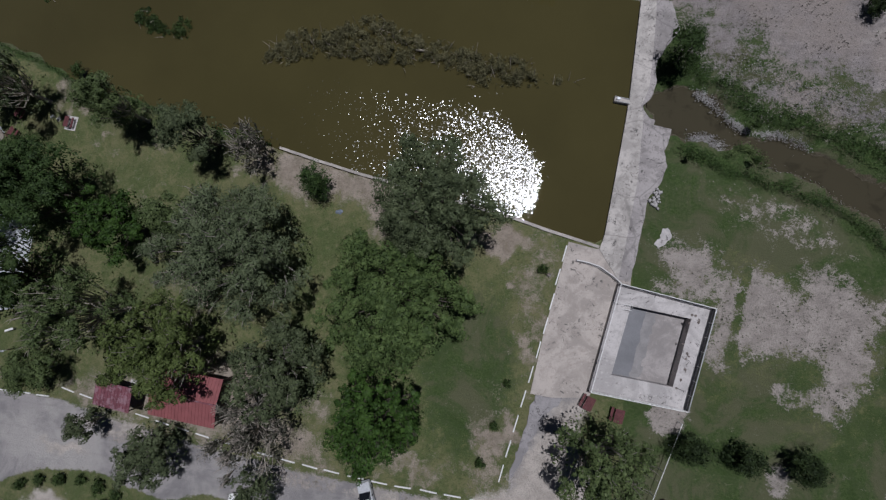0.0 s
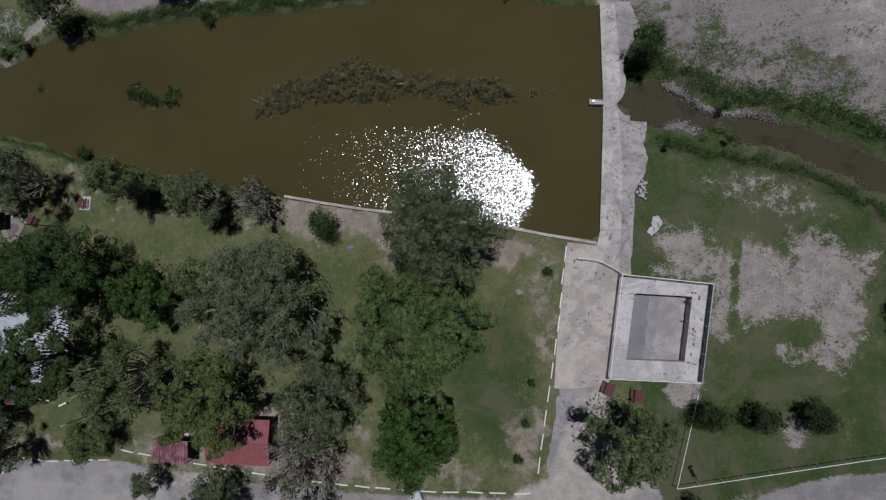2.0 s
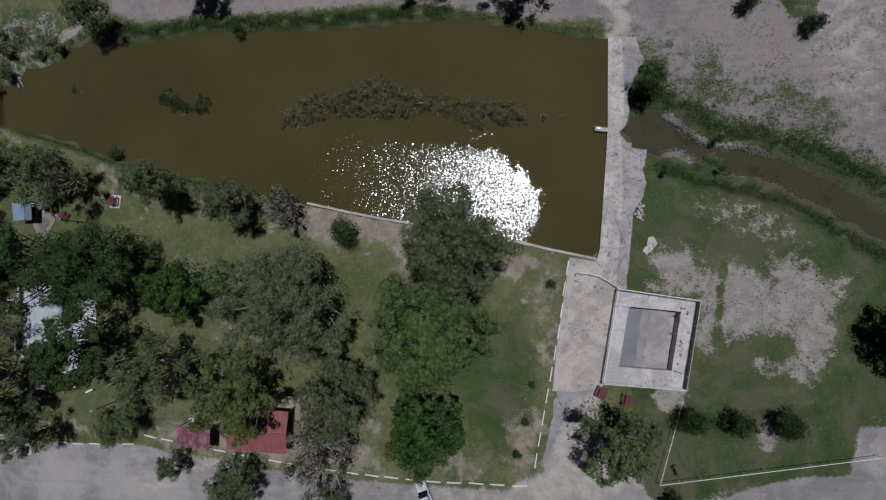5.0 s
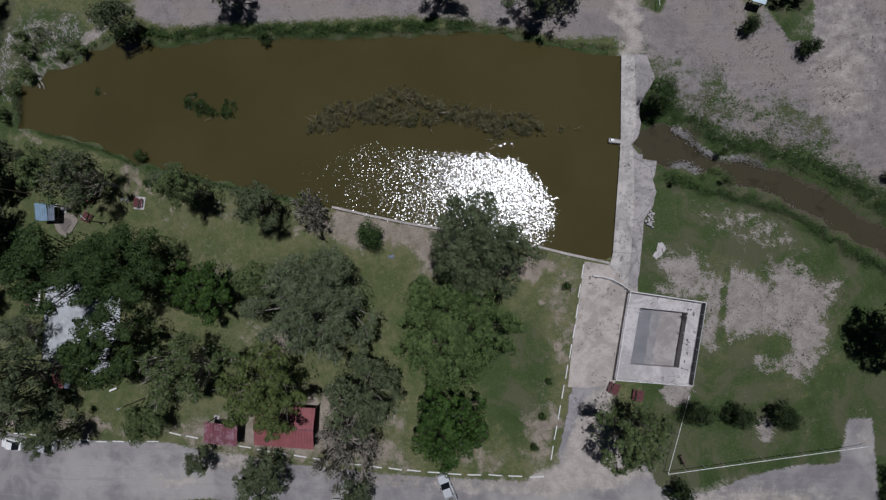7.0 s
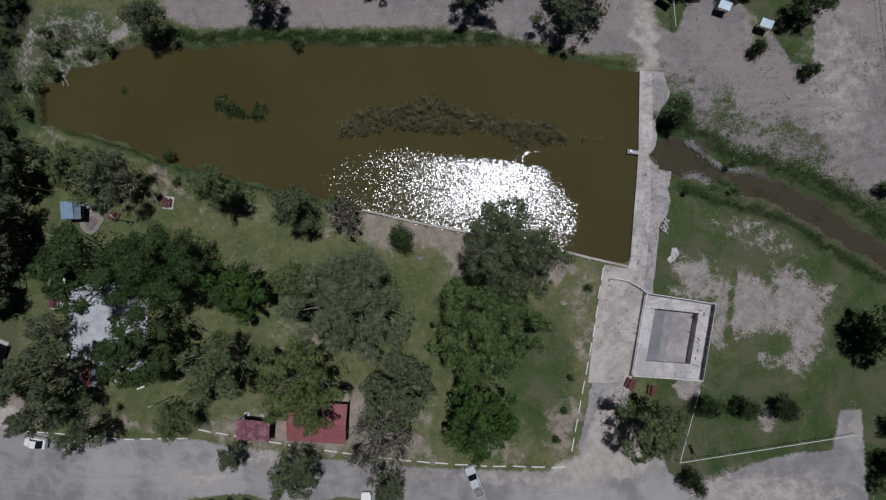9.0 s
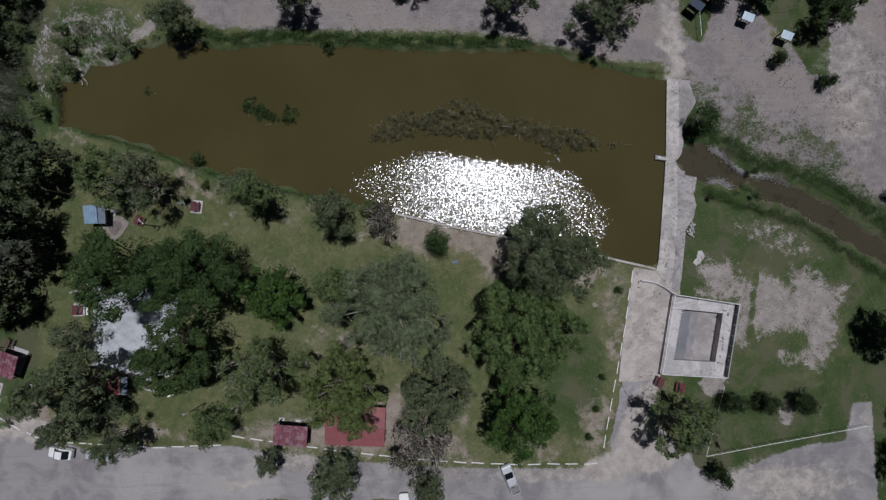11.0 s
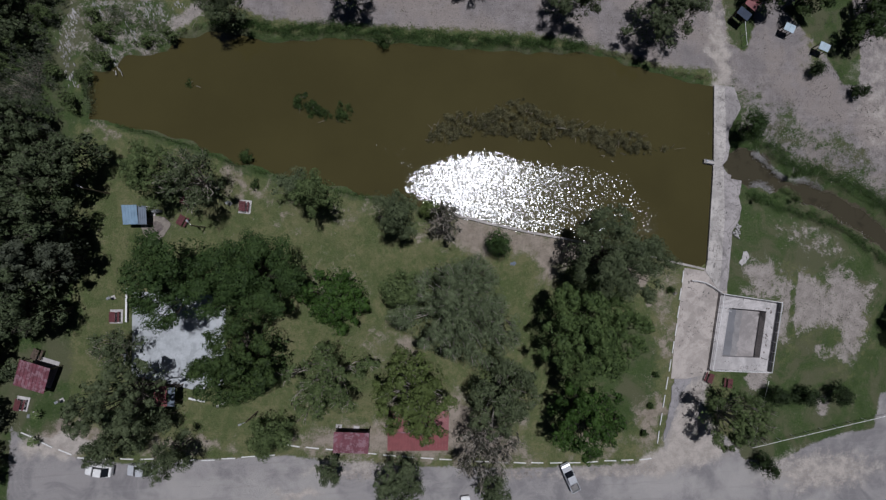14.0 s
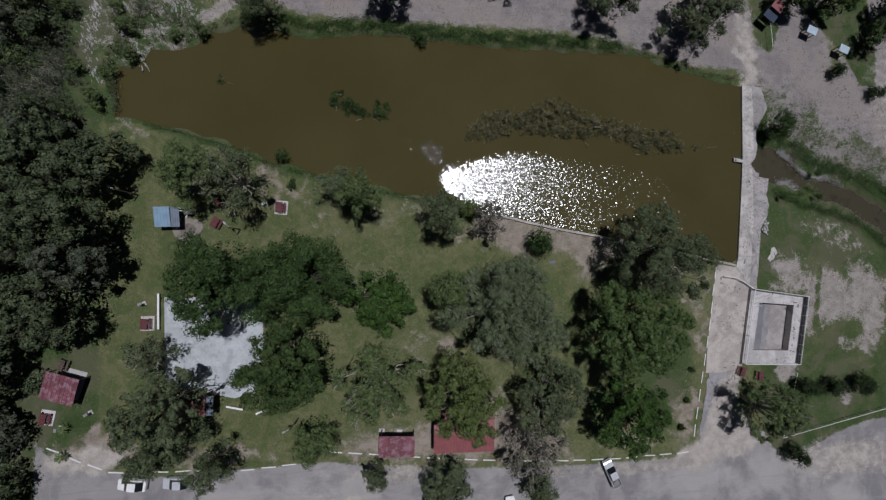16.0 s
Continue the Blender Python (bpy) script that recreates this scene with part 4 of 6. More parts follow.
# ---- shelters ----
def shelter(name, x, y, turn, w, d, h, material, label, pitch=0.12, gable=False, posts=(2, 2), back=None):
    """An open shelter: posts, beams and a ribbed sheet roof."""
    thing = base(name, x, y, 0, turn, label, "shelter")

    def roof_z(v):
        return h + (pitch * (d / 2 - abs(v)) if gable else pitch * (v + d / 2))

    halves = ((-d / 2, 0), (0, d / 2)) if gable else ((-d / 2, d / 2),)
    for v0, v1 in halves:
        n = max(4, round(w / 0.55))
        under = prism([(-w / 2, v0), (w / 2, v0), (w / 2, v1), (-w / 2, v1)], 0, lambda a, b: roof_z(b))
        for q in under.verts:
            q.co.z = roof_z(q.co.y) - (0.04 if q.co.z == 0 else 0.012)
        roof = part("roof", under, material, thing)
        bm = bmesh.new()
        k = w / n
        low = [(0, v0), (k - 0.012, v0), (k - 0.012, v1), (0, v1)]
        prof = [(0.0, 0.045), (0.05, 0.045), (0.065, 0.0), (k - 0.012, 0.0)]
        rows = [[bm.verts.new((u, v, roof_z(v) + z)) for u, z in prof] for v in (v0, v1)]
        base_ = [[bm.verts.new((u, v, roof_z(v) - 0.01)) for u in (0, k - 0.012)] for v in (v0, v1)]
        for i in range(3):
            bm.faces.new((rows[0][i], rows[0][i + 1], rows[1][i + 1], rows[1][i]))
        for r_, b_ in zip(rows, base_):
            bm.faces.new((b_[0], b_[1], *r_[::-1]))
        bm.faces.new((base_[0][0], base_[1][0], rows[1][0], rows[0][0]))
        panel = part("roof_panel", bm, material, roof)
        panel.location.x = -w / 2
        for i in range(1, n):
            child("roof_panel", panel.data, roof).location.x = -w / 2 + k * i
    if gable:
        part("ridge_cap", rod(bmesh.new(), (-w / 2 - 0.05, 0, roof_z(0) + 0.04), (w / 2 + 0.05, 0, roof_z(0) + 0.04), 0.1, sides=6), M_REDOLD, thing)
    nx, ny = posts
    for i in range(nx):
        for j in range(ny):
            u, v = (-w / 2 + 0.25) + (w - 0.5) * i / (nx - 1), (-d / 2 + 0.25) + (d - 0.5) * j / (ny - 1)
            part("post", boxed(u - 0.07, v - 0.07, -0.1, u + 0.07, v + 0.07, roof_z(v) - 0.05), M_POST, thing)
    for v in (-d / 2 + 0.25, d / 2 - 0.25):
        part("beam", boxed(-w / 2 + 0.1, v - 0.06, roof_z(v) - 0.26, w / 2 - 0.1, v + 0.06, roof_z(v) - 0.06), M_POST, thing)
    if back:
        part("wall", boxed(-w / 2 + 0.2, d / 2 - 0.35, 0, w / 2 - 0.2, d / 2 - 0.28, h - 0.3), back, thing)
    return thing



shelter("picnic_shelter", -37.3, -30.6, -4, 6.2, 3.8, 2.4, M_REDOLD, "picnic shelter with a faded red metal roof", 0.08)
shelter("picnic_shelter", -25.4, -28.9, -2, 10.8, 7.0, 2.6, M_RED, "large pavilion with a red ribbed metal roof", 0.14, True, (4, 2))
bm = boxed(-2.6, -2.5, -0.2, 1.5, 2.3, 0.07, bevel=0.02)
tagged(part("shelter_pad", bm, M_DECK), "pale concrete floor slab under a picnic shelter", "pad").matrix_basis = pose(-91.0, -17.6, 0, 0, 0, -19)
shelter("picnic_shelter", -91.3, -17.7, -19, 5.2, 4.7, 1.75, M_REDOLD, "picnic shelter with a weathered red metal roof", 0.10, posts=(2, 2))
shelter("serving_hut", -69.8, -21.5, -3, 2.1, 3.6, 2.3, M_RED, "small hut with a bright red metal roof", 0.10)
shelter("hut_awning", -68.15, -21.7, -3, 1.1, 3.3, 2.2, M_SLATE, "narrow slate-grey metal awning beside the red hut", 0.05)
shelter("cook_shelter", -75.8, 10.1, 1, 2.5, 3.4, 1.75, M_BLUE, "barbecue shelter with a light blue metal roof", 0.10, back=M_NAVY)
# darker right part of the barbecue roof, added as its own slate-blue sheet
shelter("cook_roof_side", -73.85, 10.05, 1, 1.35, 3.3, 1.66, M_SLATE, "narrow darker slate-blue roof section of the barbecue shelter", 0.06)
shelter("park_hut", 39.4, 49.8, -38, 2.7, 1.6, 2.0, M_NAVY, "dark blue roofed hut beside the north fence", 0.08)
shelter("park_hut", 40.8, 51.6, -38, 2.5, 2.0, 2.4, M_RED, "red roofed hut beside the north fence", 0.08)


# ---- picnic tables, bins, poles ----
def picnic_table(x, y, turn, material, pad=False, label="dark red wooden picnic table with attached benches"):
    thing = base("picnic_table", x, y, 0.02, turn, label, "table", "picnic tables")
    for k in range(5):
        v = -0.36 + 0.18 * k
        part("top_plank", boxed(-0.92, v - 0.08, 0.72, 0.92, v + 0.08, 0.76, bevel=0.008), material, thing)
    for s in (-0.7, 0.7):
        for k in (-0.09, 0.09):
            part("seat_plank", boxed(-0.92, s + k - 0.08, 0.42, 0.92, s + k + 0.08, 0.46, bevel=0.008), material, thing)
    for u in (-0.62, 0.62):
        bm = bmesh.new()
        rod(bm, (u, -0.72, 0), (u, -0.15, 0.72), 0.04)
        rod(bm, (u, 0.72, 0), (u, 0.15, 0.72), 0.04)
        part("leg_frame", bm, M_POST, thing)
        part("crossbar", boxed(u - 0.03, -0.76, 0.36, u + 0.03, 0.76, 0.42), M_POST, thing)
    if pad:
        bm = boxed(-1.25, -1.1, -0.12, 1.25, 1.1, 0.06, bevel=0.02)
        slab = tagged(part("table_pad", bm, M_DECK), "pale square concrete pad under a picnic table", "pad", "table pads")
        slab.matrix_basis = pose(x, y, 0, 0, 0, turn)


for q in ((-57.2, 11.8, 84, True), (-68.0, 9.2, 62, False), (-67.3, 13.0, 62, False), (-79.5, -8.0, 89, True), (-95.0, -23.0, 78, True), (31.4, -21.9, 68, False), (35.3, -23.0, 80, False)):
    picnic_table(q[0], q[1], q[2], M_REDWOOD, q[3])
picnic_table(-92.3, -14.3, 70, M_POST, False, "weathered brown wooden picnic table on the grass")
for q in ((49.6, 47.7), (56.9, 44.0)):
    shelter("shade_shelter", q[0], q[1], -22, 2.2, 1.5, 1.4, M_PALE, "small table shelter with a pale blue metal roof", 0.10)


def bench(x, y, turn):
    thing = base("park_bench", x, y, 0, turn, "dark weathered park bench in the grass", "bench")
    for k in range(3):
        part("seat_plank", boxed(-0.8, -0.2 + 0.15 * k, 0.42, 0.8, -0.07 + 0.15 * k, 0.46), M_POST, thing)
        part("back_plank", boxed(-0.8, 0.27, 0.55 + 0.14 * k, 0.8, 0.31, 0.66 + 0.14 * k), M_POST, thing)
    for u in (-0.6, 0.6):
        part("leg", boxed(u - 0.04, -0.2, 0, u + 0.04, 0.3, 0.42), M_POST, thing)


bench(42.1, -33.4, 112)


def stoop(x, y, turn):
    bm = boxed(-0.55, -0.35, -0.1, 0.55, 0.35, 0.12, bevel=0.02)
    tagged(part("concrete_stoop", bm, M_DECK), "small pale concrete stoop beside the picnic shelter", "step", "concrete stoops").matrix_basis = pose(x, y, 0, 0, 0, turn)


stoop(-40.1, -28.9, -6)
stoop(-36.9, -29.3, -8)


def bucket(x, y):
    thing = base("white_bucket", x, y, 0, 0, "white plastic bucket in the grass by a bush", "bucket")
    bm = rod(bmesh.new(), (0, 0, 0), (0, 0, 0.42), 0.22, 0.27, 14)
    bmesh.ops.delete(bm, geom=[f for f in bm.faces if f.normal.z > 0.9], context="FACES_ONLY")
    part("pail", bm, M_WHITE, thing)
    part("contents", rod(bmesh.new(), (0, 0, 0.01), (0, 0, 0.22), 0.2, 0.235, 14), M_ASH, thing)


bucket(24.95, -5.3)


def bin_on_post(x, y):
    thing = base("grill_stand", x, y, 0, rng.uniform(0, 90), "small pale park grill on a short post", "grill", "park grills")
    part("post", rod(bmesh.new(), (0, 0, -0.1), (0, 0, 0.8), 0.05), M_STEEL, thing)
    part("fire_box", boxed(-0.3, -0.22, 0.75, 0.3, 0.22, 1.0, bevel=0.03), M_STEEL, thing)
    part("foot", boxed(-0.35, -0.35, -0.05, 0.35, 0.35, 0.05), M_DECK, thing)


for q in ((-59.9, 12.4), (-80.1, -4.6), (-92.9, -24.8), (-88.4, -22.6)):
    bin_on_post(*q)


def light_pole(x, y, h, turn):
    thing = base("light_pole", x, y, 0, turn, "dark timber light pole with a lamp head on an arm", "pole", "light poles")
    part("pole", rod(bmesh.new(), (0, 0, -0.2), (0, 0, h), 0.13, 0.09, 10), M_POST, thing)
    arm = part("arm", rod(bmesh.new(), (0, 0, h - 0.3), (0.9, 0, h - 0.1), 0.035), M_STEEL, thing)
    part("lamp_head", boxed(0.75, -0.16, h - 0.16, 1.3, 0.16, h, bevel=0.05), M_STEEL, arm)


def tarp(x, y):
    bm = bmesh.new()
    ring = [bm.verts.new((0.62 * math.cos(a) * rng.uniform(0.7, 1.2), 0.42 * math.sin(a) * rng.uniform(0.7, 1.2), 0.02)) for a in np.linspace(0, 6.28, 13)[:-1]]
    mid = [bm.verts.new((v.co.x * 0.5 + 0.05, v.co.y * 0.5, rng.uniform(0.1, 0.26))) for v in ring]
    for i in range(12):
        j = (i + 1) % 12
        bm.faces.new((ring[i], ring[j], mid[j], mid[i]))
    bm.faces.new(mid)
    bm.faces.new(ring[::-1])
    tagged(part("tarp", bm, M_SLATE), "crumpled blue-grey tarp lying on the lawn", "tarp").location = (x, y, 0)


tarp(-7.1, 0.8)
light_pole(-81.0, 14.2, 4.6, 150)
light_pole(-64.3, 8.0, 3.6, 130)
light_pole(-54.7, -25.7, 4.0, 200)


def fire_pit(x, y):
    thing = base("fire_pit", x, y, 0, 0, "round ash-filled fire pit ringed with pale sand", "fire pit")
    ring = [((2.15 + 0.35 * math.sin(2 * a + 1) + 0.2 * math.sin(5 * a)) * math.cos(a) * rng.uniform(0.97, 1.03), (2.3 + 0.25 * math.sin(3 * a)) * math.sin(a) * rng.uniform(0.97, 1.03)) for a in np.linspace(0, 2 * math.pi, 40, endpoint=False)]
    part("sand_ring", prism(ring, -0.1, 0.065), M_PITSAND, thing)
    part("ash_bed", prism([(u * 0.52 * rng.uniform(0.85, 1.12) + 0.05, v * 0.6 * rng.uniform(0.85, 1.12) - 0.15) for u, v in ring], -0.1, 0.082), M_ASH, thing)


fire_pit(-73.0, 8.0)


def cooker(x, y, turn):
    thing = base("smoker_grill", x, y, 0, turn, "steel barrel smoker grill beside the blue shelter", "grill")
    part("barrel", rod(bmesh.new(), (-0.6, 0, 0.8), (0.6, 0, 0.8), 0.3, sides=14), M_STEEL, thing)
    part("chimney", rod(bmesh.new(), (0.5, 0, 1.0), (0.5, 0, 1.5), 0.07), M_STEEL, thing)
    for u in (-0.45, 0.45):
        part("leg", boxed(u - 0.04, -0.25, 0, u + 0.04, 0.25, 0.6), M_STEEL, thing)


cooker(-72.3, 10.9, 5)


def hose(x, y):
    pad = tagged(part("hose_pad", boxed(-0.5, -0.5, -0.1, 0.5, 0.5, 0.06, bevel=0.02), M_DECK), "small pale concrete pad beside the barbecue shelter", "pad")
    pad.location = (x, y, 0)
    bm = bmesh.new()
    ring = [(0.27 * math.cos(t) + 0.02 * math.sin(5 * t), 0.27 * math.sin(t)) for t in np.linspace(0, 6.28, 19)]
    for k in range(2):
        for u, v in zip(ring, ring[1:]):
            rod(bm, (*u, 0.1 + 0.07 * k), (*v, 0.1 + 0.07 * k), 0.045, sides=6)
    coil = tagged(part("hose", bm, M_BLACK), "coiled black hose lying on a concrete pad", "hose")
    coil.location = (x, y, 0)


hose(-73.54, 10.64)


def pipe_rack(x0, y0, x1, y1):
    thing = base("pipe_rack", x0, y0, 0, 0, "low white pipe rack beside the barbecue shelter", "rack")
    dx, dy = x1 - x0, y1 - y0
    for k in (0.0, 0.45):
        part("pipe", rod(bmesh.new(), (0, -k, 1.75), (dx, dy - k, 1.75), 0.045), M_WHITE, thing)
        for u in (0.05, 0.95):
            part("post", rod(bmesh.new(), (dx * u, dy * u - k, -0.1), (dx * u, dy * u - k, 1.76), 0.04), M_WHITE, thing)


pipe_rack(-74.40, 11.66, -72.58, 11.55)


# ---- vehicles ----
def hull(sections, bevel=0.0):
    """A body lofted through rectangular sections (x, half width, low, high)."""
    bm = bmesh.new()
    rows = [[bm.verts.new((x, s * hw, z)) for s, z in ((-1, lo), (1, lo), (1, hi), (-1, hi))] for x, hw, lo, hi in sections]
    for a, b in zip(rows, rows[1:]):
        for i in range(4):
            j = (i + 1) % 4
            bm.faces.new((a[i], a[j], b[j], b[i]))
    bm.faces.new(rows[0])
    bm.faces.new(rows[-1][::-1])
    if bevel:
        bmesh.ops.bevel(bm, geom=list(bm.edges), offset=bevel, segments=2, affect="EDGES")
    return bm


def wheels(thing, xs, hw):
    for u in xs:
        for s in (-1, 1):
            tyre = part("wheel", rod(bmesh.new(), (u, s * (hw - 0.24), 0.38), (u, s * hw, 0.38), 0.38, sides=18), M_BLACK, thing)
            part("rim", rod(bmesh.new(), (u, s * (hw - 0.02), 0.38), (u, s * (hw + 0.012), 0.38), 0.22, sides=14), M_STEEL, tyre)


def pickup(x, y, turn):
    t = base("pickup_truck", x, y, 0, turn, "silver pickup truck with an open bed parked by the road", "truck")
    part("hood", hull([(2.85, 0.86, 0.45, 0.95), (2.6, 0.95, 0.4, 1.06), (1.35, 0.97, 0.4, 1.14)], 0.05), M_SILVER, t)
    part("cab_body", hull([(1.4, 0.97, 0.4, 1.14), (-0.75, 0.97, 0.4, 1.14)], 0.03), M_SILVER, t)
    cab = part("cab", hull([(1.6, 0.9, 1.08, 1.13), (0.95, 0.76, 1.1, 1.78), (-0.5, 0.74, 1.1, 1.8), (-0.8, 0.82, 1.1, 1.14)], 0.02), M_GLASS, t, "dark tinted cab windows")
    part("cab_roof", hull([(0.92, 0.72, 1.76, 1.81), (0.6, 0.74, 1.77, 1.86), (-0.4, 0.74, 1.77, 1.86), (-0.52, 0.72, 1.76, 1.82)], 0.02), M_SILVER, cab, "silver roof")
    bed = part("bed", boxed(-2.75, -0.9, 0.55, -0.8, 0.9, 0.72), M_GREYBED, t, "dark open load bed")
    for s in (-1, 1):
        part("bed_side", boxed(-2.85, s * 0.9 - 0.06, 0.42, -0.78, s * 0.9 + 0.06, 1.14, bevel=0.03), M_SILVER, bed)
        part("headlight", boxed(2.76, s * 0.66 - 0.16, 0.74, 2.87, s * 0.66 + 0.16, 0.92, bevel=0.02), M_WHITE, t)
        part("mirror", boxed(0.95, s * 1.1 - 0.1, 1.12, 1.1, s * 1.1 + 0.1, 1.3, bevel=0.02), M_BLACK, t)
    part("tailgate", boxed(-2.9, -0.88, 0.5, -2.8, 0.88, 1.12, bevel=0.03), M_SILVER, t)
    part("bumper", boxed(2.8, -0.93, 0.38, 2.95, 0.93, 0.56, bevel=0.04), M_STEEL, t)
    part("bumper", boxed(-3.02, -0.93, 0.42, -2.88, 0.93, 0.58, bevel=0.03), M_STEEL, t)
    part("toolbox", boxed(-1.2, -0.86, 0.8, -0.86, 0.86, 1.2, bevel=0.02), M_STEEL, bed)
    part("cargo", boxed(-2.2, -0.2, 0.72, -1.5, 0.5, 1.0, bevel=0.04), M_GREYBED, bed)
    wheels(t, (1.85, -1.85), 0.98)
    t.scale = (0.93, 0.93, 0.93)


def car(x, y, turn, paint, label):
    t = base("car", x, y, 0, turn, label, "car", "cars parked under the trees")
    part("body", hull([(2.3, 0.7, 0.4, 0.62), (2.1, 0.86, 0.3, 0.78), (0.9, 0.9, 0.28, 0.95), (-1.7, 0.9, 0.28, 1.0), (-2.25, 0.84, 0.34, 0.92)], 0.05), paint, t)
    glass = part("windows", hull([(1.0, 0.78, 0.92, 0.96), (0.3, 0.68, 0.92, 1.38), (-1.0, 0.68, 0.92, 1.42), (-1.9, 0.76, 0.92, 1.0)], 0.02), M_GLASS, t, "dark car windows")
    part("roof", hull([(0.3, 0.66, 1.36, 1.41), (-0.3, 0.68, 1.38, 1.46), (-1.0, 0.66, 1.38, 1.45)], 0.02), paint, glass)
    wheels(t, (1.4, -1.4), 0.88)


pickup(3.1, -39.7, 113)
car(-81.4, -34.7, 172, M_WHITE, "white car parked nose-in beneath a tree")
car(-74.4, -35.0, 176, M_SILVER, "silver car parked in a tree's shade")
car(-16.7, -44.6, 95, M_WHITE, "white car parked under a small tree")


# ---- trees and brush ----
def tubes(paths, sides=6):
    """Tapered tubes in one mesh: each path is a list of (point, radius)."""
    verts, faces, at_ = [], [], 0
    ring = np.linspace(0, 2 * math.pi, sides, endpoint=False)
    for path in paths:
        for i, (p, r) in enumerate(path):
            q = path[min(i + 1, len(path) - 1)][0] - path[max(i - 1, 0)][0]
            q = q / (np.linalg.norm(q) + 1e-9)
            a = np.cross(q, (0.31, 0.87, 0.2))
            a /= np.linalg.norm(a) + 1e-9
            b = np.cross(q, a)
            verts.append(p + r * (np.cos(ring)[:, None] * a + np.sin(ring)[:, None] * b))
            if i:
                for k in range(sides):
                    j = (k + 1) % sides
                    o = at_ + (i - 1) * sides
                    faces.append((o + k, o + j, o + sides + j, o + sides + k))
        at_ += len(path) * sides
    return np.concatenate(verts), np.array(faces)


def leaves(points, normals, size, slim=0.55):
    """Folded leaf sprigs: a four-sided blade at each point, facing roughly along its normal."""
    n = len(points)
    side = np.cross(normals, rng.normal(size=(n, 3)))
    side /= np.linalg.norm(side, axis=1, keepdims=True) + 1e-9
    ahead = np.cross(normals, side)
    s = (size * rng.uniform(0.6, 1.35, n))[:, None]
    lift = normals * s * rng.uniform(-0.15, 0.3, n)[:, None]
    v = np.stack([points - ahead * s * 0.55, points + side * s * slim * 0.5 + lift, points + ahead * s * 0.55, points - side * s * slim * 0.5 + lift], 1)
    return v.reshape(-1, 3), np.arange(4 * n).reshape(n, 4)


def unit(n, low=-0.35):
    v = rng.normal(size=(n, 3))
    v /= np.linalg.norm(v, axis=1, keepdims=True)
    v[:, 2] = np.where(v[:, 2] < low, -v[:, 2], v[:, 2])
    return v


KINDS = {
    # leaf, sprigs per square metre, sprig size, lump share, openness, label
    "grey": ("grey", 168, 0.22, 0.20, 0.06, "broad grey-green live oak with a dense domed crown"),
    "dark": ("dark", 157, 0.22, 0.23, 0.11, "dark green oak leaning over the water's edge"),
    "green": ("green", 164, 0.24, 0.23, 0.07, "large bright green elm with a full crown"),
    "green2": ("green2", 160, 0.22, 0.25, 0.09, "mid-green cedar elm with an uneven crown"),
    "greyd": ("dark", 153, 0.22, 0.24, 0.11, "grey-green oak with a loose rounded crown"),
    "deep": ("deep", 168, 0.25, 0.22, 0.05, "deep green pecan with a dense lobed crown"),
    "rich": ("rich", 166, 0.23, 0.23, 0.06, "tall dense green pecan with a billowing crown"),
    "vivid": ("vivid", 153, 0.25, 0.27, 0.16, "vivid green young oak with open lobes"),
    "yellow": ("yellow", 150, 0.23, 0.24, 0.12, "yellowish-green mesquite with an open crown"),
    "sparse": ("twiggy", 26, 0.17, 0.34, 0.34, "sparse grey tree with bare branches showing"),
    "bare": ("dark", 66, 0.22, 0.28, 0.36, "thin-leaved grey tree with pale bare limbs"),
    "fuzzy": ("grey", 182, 0.17, 0.26, 0.07, "feathery grey-green tree beside the pond"),
    "open": ("green2", 118, 0.21, 0.34, 0.26, "mid-green cedar elm with an open crown and bare limbs"),
    "broad": ("green2", 139, 0.23, 0.21, 0.17, "spreading green oak with separate leafy clusters and visible limbs"),
    "oak": ("dark", 139, 0.23, 0.21, 0.17, "spreading oak with separate leafy clusters and visible limbs"),
    "young": ("shade", 200, 0.20, 0.32, 0.03, "small round dark green young tree"),
    "round": ("rich", 200, 0.20, 0.32, 0.03, "small round green tree with a dense low crown"),
    "tall": ("dark", 170, 0.22, 0.24, 0.03, "tall grey-green oak with a deep dense crown"),
    "full": ("dark", 165, 0.22, 0.24, 0.05, "grey-green oak with a dense crown reaching low"),
    "wood": ("wild", 95, 0.34, 0.36, 0.18, "dense woodland tree at the park's wild edge"),
    "woodd": ("dull", 95, 0.34, 0.36, 0.15, "dense dusty-green woodland tree at the park's wild edge"),
    "shrub": ("green2", 109, 0.22, 0.34, 0.18, "rough green shrub among pale rocks"),
    "bush": ("deep", 237, 0.14, 0.45, 0.03, "small dark green bush"),
}


